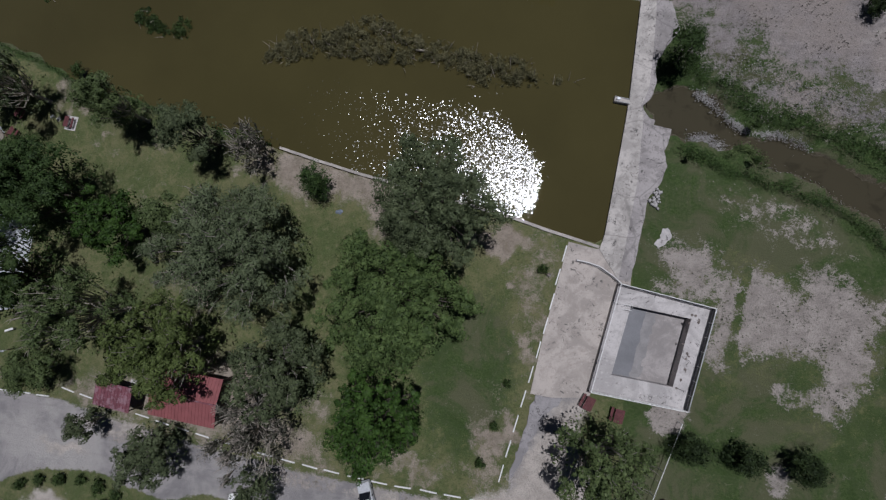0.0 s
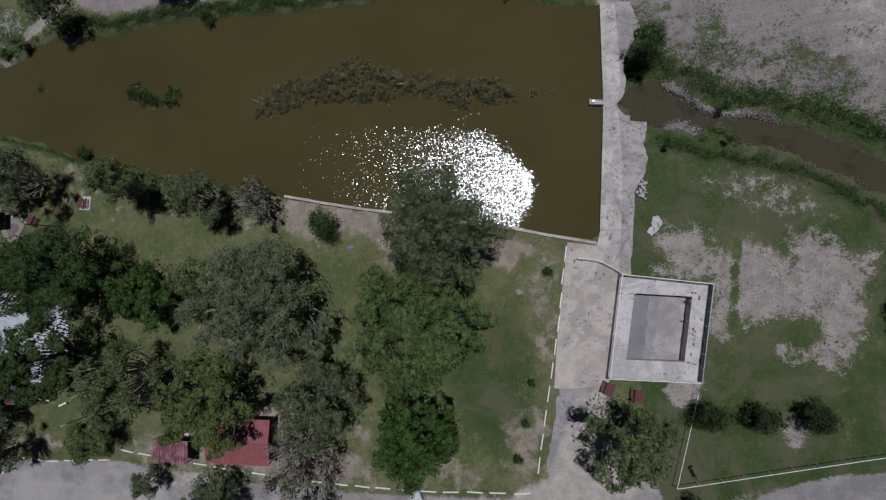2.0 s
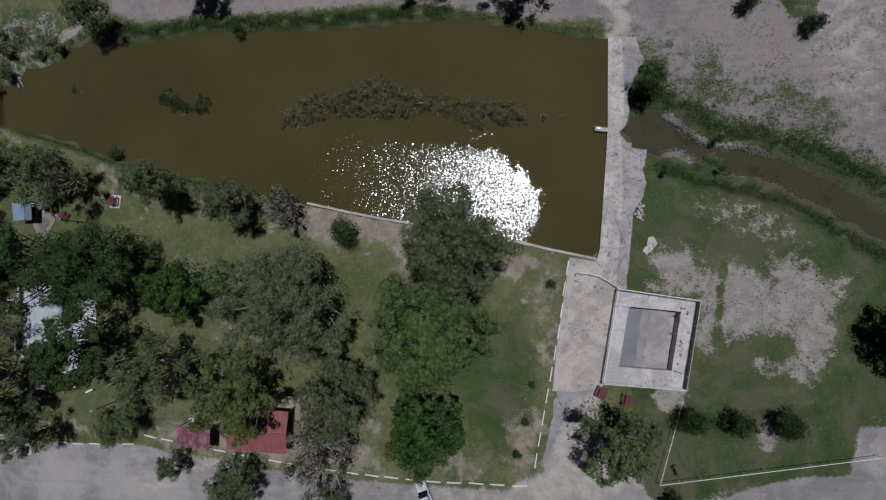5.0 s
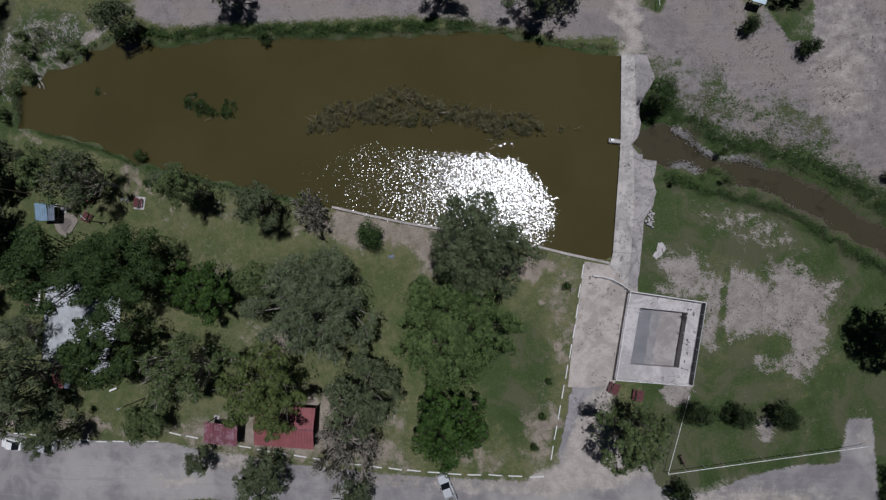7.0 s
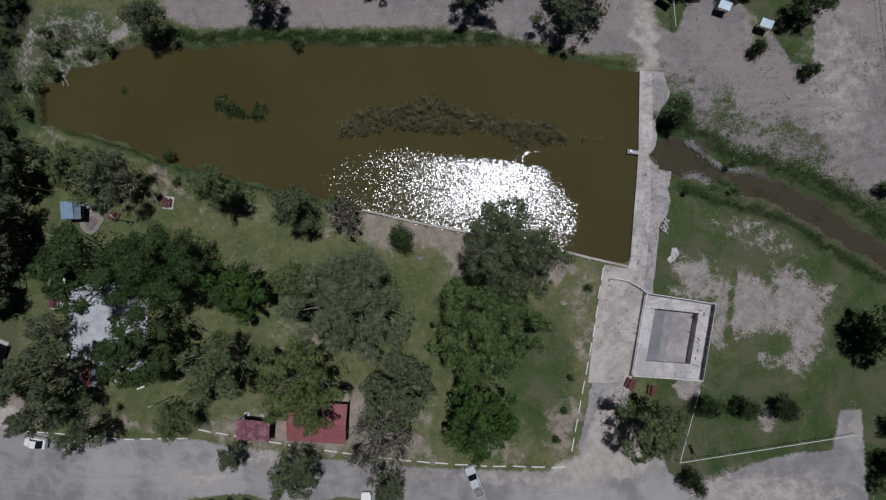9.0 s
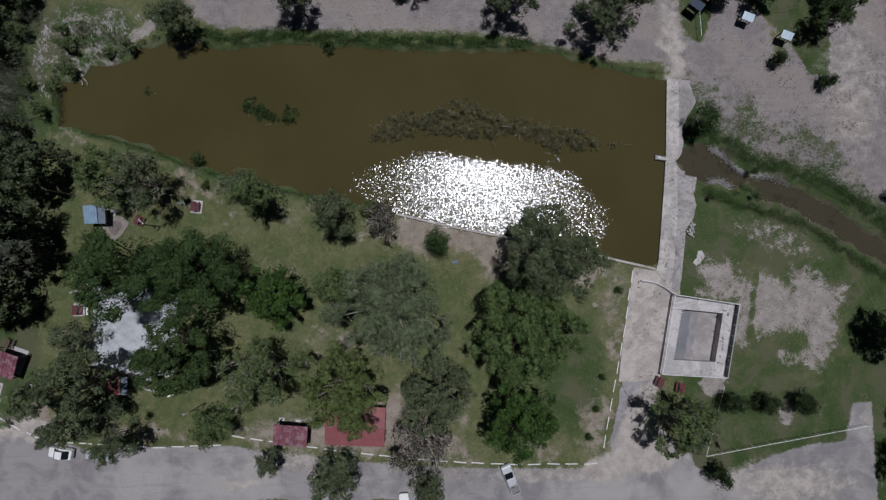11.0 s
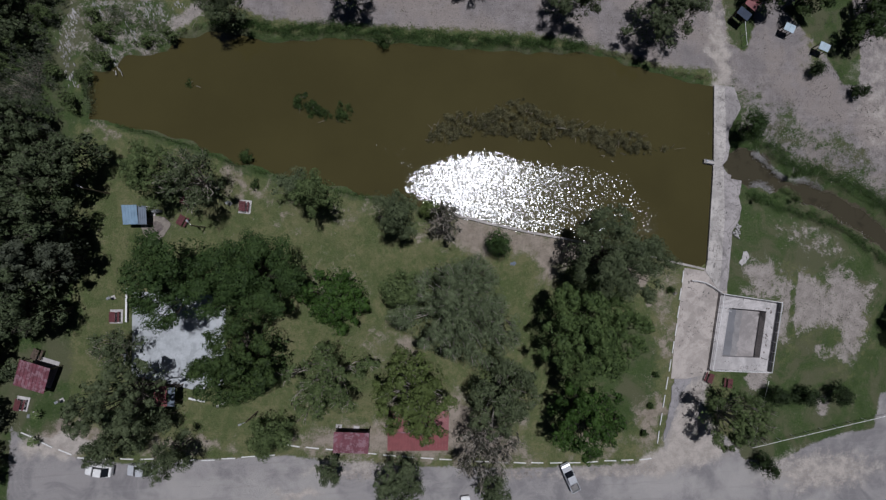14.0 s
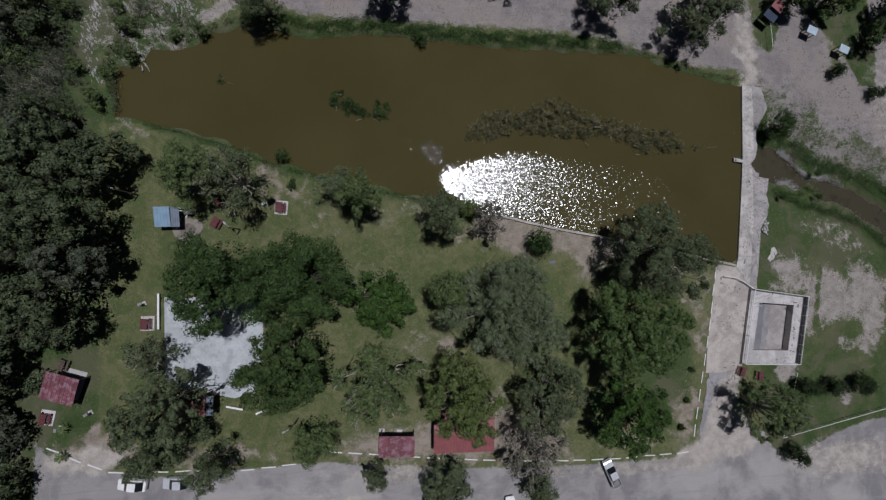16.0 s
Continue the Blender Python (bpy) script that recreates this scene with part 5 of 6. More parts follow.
def tree(kind, x, y, radius, height):
    leaf, dense, size, share, open_, label = KINDS[kind]
    size *= 0.8 if radius < 4 else 1.0
    small = kind in ("bush", "shrub")
    thing = base("bush" if small else "tree", x, y, 0, 0, label, "bush" if small else "tree", "bushes" if small else "trees")
    phase = rng.uniform(0, 6.28, 4)

    def reach(a):
        wild = 0.35 if kind in ("young", "round") else 1.0
        return radius * (0.94 + wild * (0.11 * np.sin(2 * a + phase[0]) + 0.08 * np.sin(3 * a + phase[1]) + 0.07 * np.sin(5 * a + phase[2])))

    n = int(np.clip(9 + radius * radius * 0.72, 10, 80))
    golden = np.arange(n) * 2.39996 + phase[3]
    ang = golden + rng.normal(0, 0.3, n)
    far = np.sqrt((np.arange(n) + 0.4) / n)
    lump = np.maximum(0.25, radius * math.sqrt((2.3 if kind in ("young", "round") else 1.6 if radius <= 4.4 or kind in ("grey", "rich") else 1.4 if kind in ("green", "deep", "dark") else 1.15) / n) * rng.uniform(0.65, 1.4, n) * (1 + share * 0.4))
    out = np.maximum(0, reach(ang) * np.clip(far + rng.normal(0, 0.06, n), 0, 1) - lump * 0.6)
    keep = rng.uniform(size=n) > open_ * 0.6
    keep[: max(2, n // 6)] = True
    skirt = 0.5 if small else 0.36 if kind in ("young", "round", "full") else 0.45 if kind in ("wood", "woodd", "tall") else 0.64
    top = height * (skirt + (1 - skirt) * np.sqrt(np.clip(1 - (out / radius) ** 2, 0, 1))) * np.where(far < 0.42, rng.uniform(0.86, 1.08, n), rng.uniform(skirt + 0.08, 1.08, n))
    centre = np.stack([out * np.cos(ang), out * np.sin(ang), np.maximum(top - lump * 0.8, lump * 0.5)], 1)
    flat = rng.uniform(0.6, 0.85, n)
    sets, norms = [], []
    count = dense * math.pi * radius ** 2
    share_of = lump ** 2 / (lump[keep] ** 2).sum()
    for i in np.where(keep)[0]:
        k = int(count * share_of[i]) + 6
        tufts_ = max(5, int(6 + lump[i] * lump[i] * 4.5))
        d = unit(tufts_, -0.25)
        mid = centre[i] + d * (lump[i] * rng.uniform(0.55, 0.98, (tufts_, 1))) * (1, 1, flat[i])
        small_r = np.clip(lump[i] * rng.uniform(0.22, 0.44, tufts_), 0.2, 0.75)
        pick = rng.choice(tufts_, k, p=small_r ** 2 / (small_r ** 2).sum())
        e = unit(k, -0.15)
        r = small_r[pick] * (1 - 0.3 * rng.uniform(size=k) ** 2) * np.where(rng.uniform(size=k) < 0.05, 1.3, 1.0)
        sets.append(mid[pick] + e * r[:, None] * (1, 1, 0.8))
        nn = e * 0.9 + d[pick] * 0.3 + rng.normal(size=(k, 3)) * (0.55 if kind == "young" else 0.25 if kind == "round" else 0.15) + (0, 0, 0.1)
        norms.append(nn / np.linalg.norm(nn, axis=1, keepdims=True))
    v, f = leaves(np.concatenate(sets), np.concatenate(norms), size)
    inner = np.repeat(np.where(keep)[0], 16)
    e = unit(len(inner), -0.6)
    p = centre[inner] + e * (lump[inner] * rng.uniform(0.2, 0.7, len(inner)))[:, None] * (1, 1, 0.7)
    w, g = leaves(p, e, np.clip(lump[inner] * 0.5, 0.25, 0.6), 0.7)
    v, f = np.concatenate([v, w]), np.concatenate([f, g + len(v)])
    # a thin lower tier that shows dark through the gaps
    k = int(radius * radius * 30 * max(0.2, 1 - 2.5 * open_))
    a, r = rng.uniform(0, 6.28, k), radius * 0.86 * np.sqrt(rng.uniform(size=k))
    p = np.stack([r * np.cos(a), r * np.sin(a), height * rng.uniform(0.32, 0.62, k) * (1 - 0.3 * (r / radius) ** 2)], 1)
    w, g = leaves(p, unit(k, 0.1), np.full(k, size * 1.7), 0.6)
    v, f = np.concatenate([v, w]), np.concatenate([f, g + len(v)])
    v[:, 2] = np.maximum(v[:, 2], 0.02)
    child("crown", np_mesh("crown", v, f, LEAF[leaf]), thing)
    # trunk and limbs
    girth = 0.035 * height + 0.012 * radius
    fork = np.array((rng.normal(0, 0.15), rng.normal(0, 0.15), height * (0.28 if not small else 0.12)))
    paths = [[(np.array((0, 0, -0.25)), girth * 1.35), (np.array((0, 0, 0.15)), girth), (fork, girth * 0.8)]]
    for i in range(n):
        if not keep[i] and rng.uniform() > 0.4:
            continue
        end = centre[i] + (0, 0, lump[i] * 0.35)
        bend = fork * 0.45 + end * 0.55 + (rng.normal(0, 0.25), rng.normal(0, 0.25), -0.26 * height * rng.uniform(0.3, 1))
        paths.append([(fork, girth * 0.4), (bend, girth * 0.2), (end - (0, 0, lump[i] * 0.45), girth * 0.07)])
        for _ in range(7 if kind == "sparse" else 4 if open_ > 0.15 or kind == "grey" else 2 if kind in ("grey", "greyd", "yellow") else 0):
            d = unit(1, 0.05)[0] * lump[i] * rng.uniform(0.85, 1.1)
            thick = 1.7 if kind == "sparse" else 1.0
            paths.append([(bend * 0.3 + end * 0.7, girth * 0.13 * thick), (end + d * 0.6, girth * 0.07 * thick), (end + d, 0.012 * thick * thick)])
    v, f = tubes(paths, 6)
    child("trunk", np_mesh("trunk", v, f, M_DEAD if kind in ("bare", "open", "sparse") else M_PALEBARK if kind in ("grey", "greyd", "oak", "broad", "yellow", "fuzzy", "green2") else M_BARK), thing)


GROVE = (
    ("grey", -18.5, -6.8, 10.4, 12.0),
    ("green2", -27.9, -3.8, 4.4, 10.0),
    ("dark", 8.8, 1.8, 9.0, 12.5),
    ("green", 4.9, -10.9, 10.0, 11.0),
    ("vivid", 4.0, -25.9, 7.0, 9.5),
    ("greyd", -10.4, -22.2, 7.3, 8.5),
    ("yellow", -26.3, -21.0, 7.5, 11.0),
    ("vivid", -39.5, -4.8, 6.3, 8.0),
    ("rich", -63.6, -1.0, 7.8, 13.0),
    ("rich", -51.8, -1.2, 8.8, 11.5),
    ("deep", -54.2, -14.4, 7.6, 11.0),
    ("open", -40.0, -18.1, 7.0, 11.0),
    ("green2", -51.0, -28.4, 4.2, 5.5),
    ("green2", -68.6, 16.5, 5.4, 9.5),
    ("bare", -62.2, 15.3, 5.8, 9.5),
    ("fuzzy", -46.6, 14.6, 3.7, 7.0),
    ("green2", -42.5, 13.1, 4.0, 9.6),
    ("dark", -28.6, 9.6, 4.2, 9.4),
    ("sparse", -20.5, 8.7, 4.3, 6.0),
    ("yellow", -23.0, 10.9, 2.4, 3.0),
    ("round", -10.2, 4.6, 2.9, 5.0),
)
ROADSIDE = (
    ("greyd", -40.9, -35.0, 2.8, 5.0),
    ("greyd", -28.9, -37.3, 5.2, 5.8),
    ("greyd", -12.5, -39.2, 3.8, 6.0),
    ("sparse", -13.8, -31.1, 7.3, 7.0),
    ("broad", 31.6, -27.2, 6.0, 8.8),
    ("young", 43.9, -25.3, 2.6, 3.6),
    ("young", 50.5, -25.5, 2.5, 3.6),
    ("young", 57.2, -25.5, 2.6, 3.6),
    ("young", 41.1, -38.2, 2.4, 3.8),
    ("rich", 72.6, -12.4, 5.4, 9.0),
    ("round", 39.9, 27.3, 3.0, 5.4),
    ("young", 64.5, 35.2, 1.8, 2.6),
    ("tall", -71.8, -19.8, 6.1, 13.5),
    ("full", -66.2, -30.4, 3.8, 8.6),
    ("full", -74.4, -27.2, 4.4, 9.0),
    ("dark", -69.0, -25.4, 2.6, 4.2),
    ("bare", -76.6, -13.0, 4.1, 5.6),
)
NORTH = (
    ("young", 55.3, 39.6, 1.8, 2.6),
    ("deep", 63.0, 46.4, 3.6, 6.0),
    ("dark", -58.9, 46.3, 4.2, 7.0),
    ("oak", -37.0, 51.2, 5.2, 8.0),
    ("oak", 3.4, 50.6, 5.4, 8.0),
    ("oak", 21.6, 47.8, 7.4, 8.0),
    ("deep", 44.0, 53.5, 4.4, 6.5),
    ("deep", 52.8, 54.0, 4.6, 6.5),
    ("deep", 67.0, 52.0, 4.6, 6.0),
    ("oak", -16.0, 58.5, 6.5, 9.0),
)
WOODS = (
    ("wood", -91.0, -4.6, 7.0, 12.0),
    ("woodd", -85.6, 2.6, 5.6, 11.0),
    ("wood", -84.6, 8.4, 3.8, 10.0),
    ("wood", -87.7, 8.1, 7.1, 13.0),
    ("wood", -87.2, -6.4, 3.6, 9.0),
    ("wood", -85.2, 17.0, 5.0, 10.0),
    ("wood", -91.8, 18.8, 5.5, 10.0),
    ("wood", -81.4, 20.4, 3.3, 9.0),
    ("wood", -101.5, -14.2, 6.6, 8.0),
    ("woodd", -104.5, -23.5, 7.0, 6.5),
    ("wood", -103.0, -33.5, 6.0, 6.0),
    ("woodd", -93.5, 25.0, 4.6, 6.5),
    ("wood", -99.0, -16.5, 3.2, 6.5),
    ("woodd", -99.5, -24.5, 4.4, 6.0),
    ("wood", -98.2, -32.0, 3.4, 5.5),
)
FAR = (
    ("woodd", -106.0, 33.0, 6.0, 7.0),
    ("woodd", -103.0, 16.0, 8.0, 11.0),
    ("wood", -101.0, 2.0, 8.0, 12.0),
    ("woodd", -102.0, -12.0, 8.0, 12.0),
    ("woodd", -100.0, 50.0, 6.0, 6.0),
    ("wood", -93.6, 41.6, 2.6, 5.0),
    ("woodd", -98.6, 41.5, 3.2, 6.0),
    ("wood", -103.2, 37.5, 3.4, 6.5),
    ("wood", -91.8, 26.2, 3.4, 7.5),
    ("woodd", -97.6, 25.6, 3.8, 7.5),
    ("wood", -102.6, 27.0, 3.6, 7.0),
    ("wood", -95.4, 46.6, 3.0, 5.5),
    ("woodd", -103.5, 45.0, 3.6, 6.0),
    ("wood", -97.2, 20.6, 4.2, 9.0),
    ("wood", -89.6, 22.6, 3.0, 8.0),
    ("wood", -92.0, 52.0, 4.0, 5.0),
    ("wood", -107.0, -28.0, 7.0, 7.0),
    ("deep", 75.8, -35.0, 4.0, 5.0),
    ("green2", 76.6, -28.5, 3.0, 4.5),
)
SHRUBS = (
    ("bush", 24.0, -4.6, 0.9, 1.2),
    ("bush", 20.6, -21.1, 0.7, 0.9),
    ("bush", 19.4, -27.0, 0.8, 0.9),
    ("bush", 18.0, -32.1, 0.9, 1.0),
    ("bush", -56.7, 20.9, 1.6, 1.8),
    ("bush", -55.3, 15.8, 1.1, 1.2),
    ("bush", -31.8, 43.4, 1.7, 1.6),
    ("bush", -53.4, -47.4, 1.2, 1.1),
    ("bush", -50.2, -46.2, 1.1, 1.0),
    ("bush", -46.4, -45.3, 1.3, 1.2),
    ("bush", -42.8, -45.0, 1.1, 1.0),
    ("bush", -39.4, -45.4, 1.4, 1.3),
    ("bush", -36.4, -46.2, 1.2, 1.1),
    ("bush", -38.2, -48.0, 1.5, 1.4),
    ("bush", 50.6, 18.1, 0.9, 1.0),
    ("bush", 42.5, 13.1, 0.7, 0.8),
    ("bush", 50.9, 13.3, 0.7, 0.8),
    ("shrub", -82.1, 43.2, 2.4, 2.6),
    ("shrub", -85.1, 35.3, 1.8, 2.0),
    ("shrub", -87.1, 30.6, 2.0, 2.4),
    ("shrub", -81.4, 38.4, 1.5, 2.2),
    ("shrub", -74.4, 42.0, 1.5, 1.8),
    ("shrub", -70.2, 42.9, 1.7, 2.4),
    ("shrub", -89.9, 36.0, 1.6, 2.2),
    ("shrub", -95.8, 41.7, 2.7, 3.0),
    ("shrub", -98.6, 36.8, 2.4, 3.0),
    ("shrub", -91.8, 46.2, 2.2, 3.0),
    ("shrub", -99.5, 44.7, 2.6, 3.0),
    ("shrub", -83.6, 46.6, 1.5, 2.0),
    ("shrub", 73.0, -38.0, 2.5, 2.5),
    ("shrub", 77.5, 13.5, 2.2, 3.0),
)
for group in (GROVE, ROADSIDE, NORTH, WOODS, FAR, SHRUBS):
    for q in group:
        tree(*q)


def palmetto(x, y, r, h):
    thing = base("palmetto", x, y, 0, 0, "small spiky palmetto with a tuft of pointed fronds", "plant", "palmettos")
    verts, faces = [], []
    for a in np.linspace(0, 2 * math.pi, 16, endpoint=False):
        a += rng.normal(0, 0.12)
        d = np.array((math.cos(a), math.sin(a), 0))
        s = np.array((-d[1], d[0], 0)) * 0.13
        k = r * rng.uniform(0.7, 1.05)
        o = len(verts)
        verts += [np.array((0, 0, h * 0.5)), d * k * 0.5 + s + (0, 0, h), d * k + (0, 0, h * 0.55), d * k * 0.5 - s + (0, 0, h)]
        faces.append((o, o + 1, o + 2, o + 3))
    child("fronds", np_mesh("fronds", np.array(verts), np.array(faces), LEAF["green2"]), thing)
    part("stem", rod(bmesh.new(), (0, 0, -0.1), (0, 0, h * 0.55), 0.12, 0.09), M_BARK, thing)


palmetto(-92.2, -29.3, 1.3, 1.2)
palmetto(-91.9, -24.7, 1.2, 1.1)


def scatter(outline, n):
    """n random places inside an outline."""
    q = np.array(outline)
    out = np.zeros((0, 2))
    while len(out) < n:
        p = rng.uniform(q.min(0), q.max(0), (n, 2))
        out = np.concatenate([out, p[away(p[:, 0], p[:, 1], outline) < 0]])
    return out[:n]


def brush(name, outline, dense, high, label, leaf, sticks=0, z0=-0.42):
    """A thicket of small sprigs with dead sticks in it, standing in shallow water."""
    x0, y0 = np.mean(np.array(outline), 0)
    thing = base(name, x0, y0, z0, 0, label, "brush")
    size = np.array(outline)
    area = 0.5 * abs(np.dot(size[:, 0], np.roll(size[:, 1], 1)) - np.dot(size[:, 1], np.roll(size[:, 0], 1)))
    p = scatter(outline, int(area * 3.2) + 12)
    edge = -away(p[:, 0], p[:, 1], outline)
    gaps = np.sin(p[:, 0] * 1.7 + 2.2 * np.sin(p[:, 1] * 1.1)) * np.sin(p[:, 1] * 2.1 + 1.7 * np.sin(p[:, 0] * 0.8))
    keep = gaps > (-0.42 if z0 < 0 else -0.75) + 0.5 * (edge < 0.8) + rng.normal(0, 0.25, len(p))
    sets, norms = [], []
    for (x, y), e in zip(p[keep], edge[keep]):
        r = rng.uniform(0.22, 0.75) * (0.7 if e < 0.6 else 1.0)
        k = int(dense * r * r * 3.2) + 3
        d = unit(k, -0.1)
        tall = high * min(1, 0.3 + e * 0.4) * rng.uniform(0.3, 1.2)
        sets.append(d * r * rng.uniform(0.3, 1.25, (k, 1)) * (1, 1, 0.7) + (x - x0, y - y0, tall * 0.6))
        nn = d * 0.4 + rng.normal(size=(k, 3)) * 0.6 + (0, 0, 0.35)
        norms.append(nn / np.linalg.norm(nn, axis=1, keepdims=True))
    v, f = leaves(np.concatenate(sets), np.concatenate(norms), 0.25, 0.34)
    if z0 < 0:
        # low layer of darker leaves puts the shade between the clumps into colour
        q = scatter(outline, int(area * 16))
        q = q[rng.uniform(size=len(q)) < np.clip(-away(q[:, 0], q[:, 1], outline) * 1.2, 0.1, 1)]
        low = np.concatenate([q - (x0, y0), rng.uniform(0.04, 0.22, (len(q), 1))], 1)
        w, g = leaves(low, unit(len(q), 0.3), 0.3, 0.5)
        tagged(child("shade_leaves", np_mesh("shade_leaves", w, g, LEAF["shade"]), thing), "dark low leaves that add the shade under the brush", kind="stuff")
    v[:, 2] = np.maximum(v[:, 2], 0.02)
    tagged(child("foliage", np_mesh("foliage", v, f, LEAF[leaf]), thing), kind="stuff")
    paths = []
    for x, y in scatter(outline, sticks):
        a, k = rng.uniform(0, 6.28), rng.uniform(0.3, 1.5)
        s = np.array((x - x0, y - y0, 0.1))
        e = s + (math.cos(a) * k, math.sin(a) * k, rng.uniform(0.2, high))
        paths.append([(s, 0.038), ((s + e) / 2 + (0, 0, 0.1), 0.03), (e, 0.012)])
    if paths:
        v, f = tubes(paths, 5)
        tagged(child("deadwood", np_mesh("deadwood", v, f, M_DEAD), thing), "bleached dead sticks", kind="stuff")


MAIN_ISLE = [(-24.2, 24.9), (-19.6, 30.0), (-13.1, 30.7), (-5.0, 33.3), (0.5, 30.4), (8.5, 28.6), (19.1, 26.7), (22.2, 24.3), (27.0, 23.9), (26.8, 23.3), (21.1, 22.3), (11.7, 21.8), (9.0, 23.8), (3.2, 25.9), (0.0, 24.1), (-7.6, 25.3), (-13.0, 25.8), (-17.4, 24.3), (-23.4, 23.8)]
brush("reed_island", MAIN_ISLE, 80, 1.5, "long tangled brown-green brush island in the pond", "dry", 150)
brush("reed_island", [(-50.0, 31.9), (-46.5, 33.4), (-43.9, 31.4), (-41.0, 30.6), (-39.9, 32.0), (-37.1, 31.2), (-37.9, 28.0), (-40.5, 27.5), (-43.6, 28.2), (-47.8, 29.7)], 120, 1.1, "dark green reedy island in the pond", "deep", 10)
brush("reed_clump", [(-68.0, 34.0), (-66.4, 34.0), (-66.2, 35.6), (-67.6, 35.7)], 110, 0.7, "small dark reed clump in the pond", "deep", 2)


NW_SCRUB = [(-106, 52), (-106, 26), (-97, 24), (-89, 27), (-88.5, 33), (-90.2, 37), (-90.5, 43), (-88, 49), (-90, 54)]
brush("scrub", NW_SCRUB, 30, 2.6, "low dull grey-green scrub at the pond's wild end", "dull", 90, 0.0)
brush("scrub", [(-86.5, 38.5), (-86.0, 33.0), (-84.6, 30.0), (-85.2, 37.0), (-82.0, 38.6), (-81.5, 41.5), (-84.5, 42.5)], 40, 1.3, "low green scrub among the pale rocks", "green2", 10, 0.0)
brush("scrub", [(-82.5, 44.5), (-79.0, 43.0), (-76.0, 44.5), (-72.0, 43.0), (-70.0, 44.0), (-73.0, 47.0), (-79.0, 49.0), (-84.0, 48.0)], 20, 1.0, "low grey-green scrub among the pale rocks", "dark", 30, 0.0)
brush("scrub", [(-79.5, 40.3), (-77.0, 41.2), (-72.0, 41.6), (-69.5, 43.2), (-66.0, 45.0), (-64.0, 46.4), (-69.0, 44.6), (-74.0, 43.2), (-79.0, 42.0)], 44, 1.2, "low green scrub along the pond's edge", "green2", 8, 0.0)


brush("dead_brush", [(-100.5, 32.0), (-97.0, 33.6), (-95.0, 36.8), (-92.0, 38.4), (-92.4, 36.0), (-93.2, 32.0), (-95.6, 29.6), (-98.6, 28.6)], 6, 1.8, "grey leafless dead brush at the pond's wild end", "twiggy", 420, 0.0)


def tufts(name, line, width, dense, high, leaf, label, z0=-0.2, seed_share=1.0):
    """Tall bank grass along a line, one mesh."""
    sets, norms = [], []
    for a, b in zip(line, line[1:]):
        a, b = np.array(a), np.array(b)
        k = int(np.linalg.norm(b - a) * width * dense * 5)
        p = a + (b - a) * rng.uniform(size=(k, 1)) + rng.normal(0, width * 0.38, (k, 2))
        clump = np.sin(p[:, 0] * 1.1 + 2 * np.sin(p[:, 1] * 0.9)) * np.sin(p[:, 1] * 1.3 + p[:, 0] * 0.4)
        p = p[clump > -0.5 + rng.normal(0, 0.3, k)]
        k = len(p)
        sets.append(np.concatenate([p, z0 + high * rng.uniform(0.15, 1, (k, 1))], 1))
        nn = rng.normal(size=(k, 3)) * (0.6, 0.6, 0.5) + (0, 0, 0.7)
        norms.append(nn / np.linalg.norm(nn, axis=1, keepdims=True))
    v, f = leaves(np.concatenate(sets), np.concatenate(norms), 0.21, 0.42)
    tagged(new(name, np_mesh(name, v, f, LEAF[leaf])), label, "grass", kind="stuff")


tufts("bank_grass", [(33.5, 37.8), (28.0, 38.4), (21.6, 40.2), (13.7, 42.4), (8.0, 43.4)], 0.8, 20, 0.45, "dry", "dull dry weeds along the gravel bank", -0.15)
tufts("bank_grass", [(8.0, 43.9), (-0.2, 44.0), (-17.0, 44.4), (-34.0, 45.3), (-41.0, 46.0), (-50.4, 45.0), (-58.0, 46.3), (-63.5, 46.6)], 1.9, 52, 0.9, "reed", "tall green reeds along the north bank", -0.15)
tufts("bank_grass", [(-80.0, 26.6), (-73.9, 25.2), (-64.3, 22.0), (-58.8, 19.6), (-48.3, 16.8), (-34.7, 13.6), (-20.0, 10.6)], 0.7, 18, 0.5, "reed", "rough green grass along the south bank", -0.1)
tufts("bank_grass", [(-85.0, 37.0), (-84.6, 33.0), (-84.4, 28.5)], 1.2, 26, 1.1, "dark", "tall dull reeds along the west bank", -0.1)


def pebbles(name, line, width, n, label, z, size=(0.035, 0.12)):
    """Small pale stones strewn along a line, one mesh."""
    verts, faces = [], []
    a = np.array(line)
    seg = rng.integers(0, len(a) - 1, n)
    p = a[seg] + (a[seg + 1] - a[seg]) * rng.uniform(size=(n, 1)) + rng.normal(0, width, (n, 2))
    shape = np.array([(1, 0, 0), (0, 0.8, 0.1), (-1, 0.1, 0), (0.1, -0.8, 0), (0.1, 0.1, 0.6), (0, 0, -0.5)])
    tri = np.array([(0, 1, 4), (1, 2, 4), (2, 3, 4), (3, 0, 4), (1, 0, 5), (2, 1, 5), (3, 2, 5), (0, 3, 5)])
    for i, (x, y) in enumerate(p):
        c, s_ = math.cos(i * 1.7), math.sin(i * 1.7)
        q = shape * rng.uniform(*size) * rng.uniform(0.7, 1.3, (6, 3))
        verts.append(np.stack([x + q[:, 0] * c - q[:, 1] * s_, y + q[:, 0] * s_ + q[:, 1] * c, z + q[:, 2]], 1))
        faces.append(tri + 6 * i)
    tagged(new(name, np_mesh(name, np.concatenate(verts), np.concatenate(faces), M_ROCK)), label, "stones", kind="stuff")


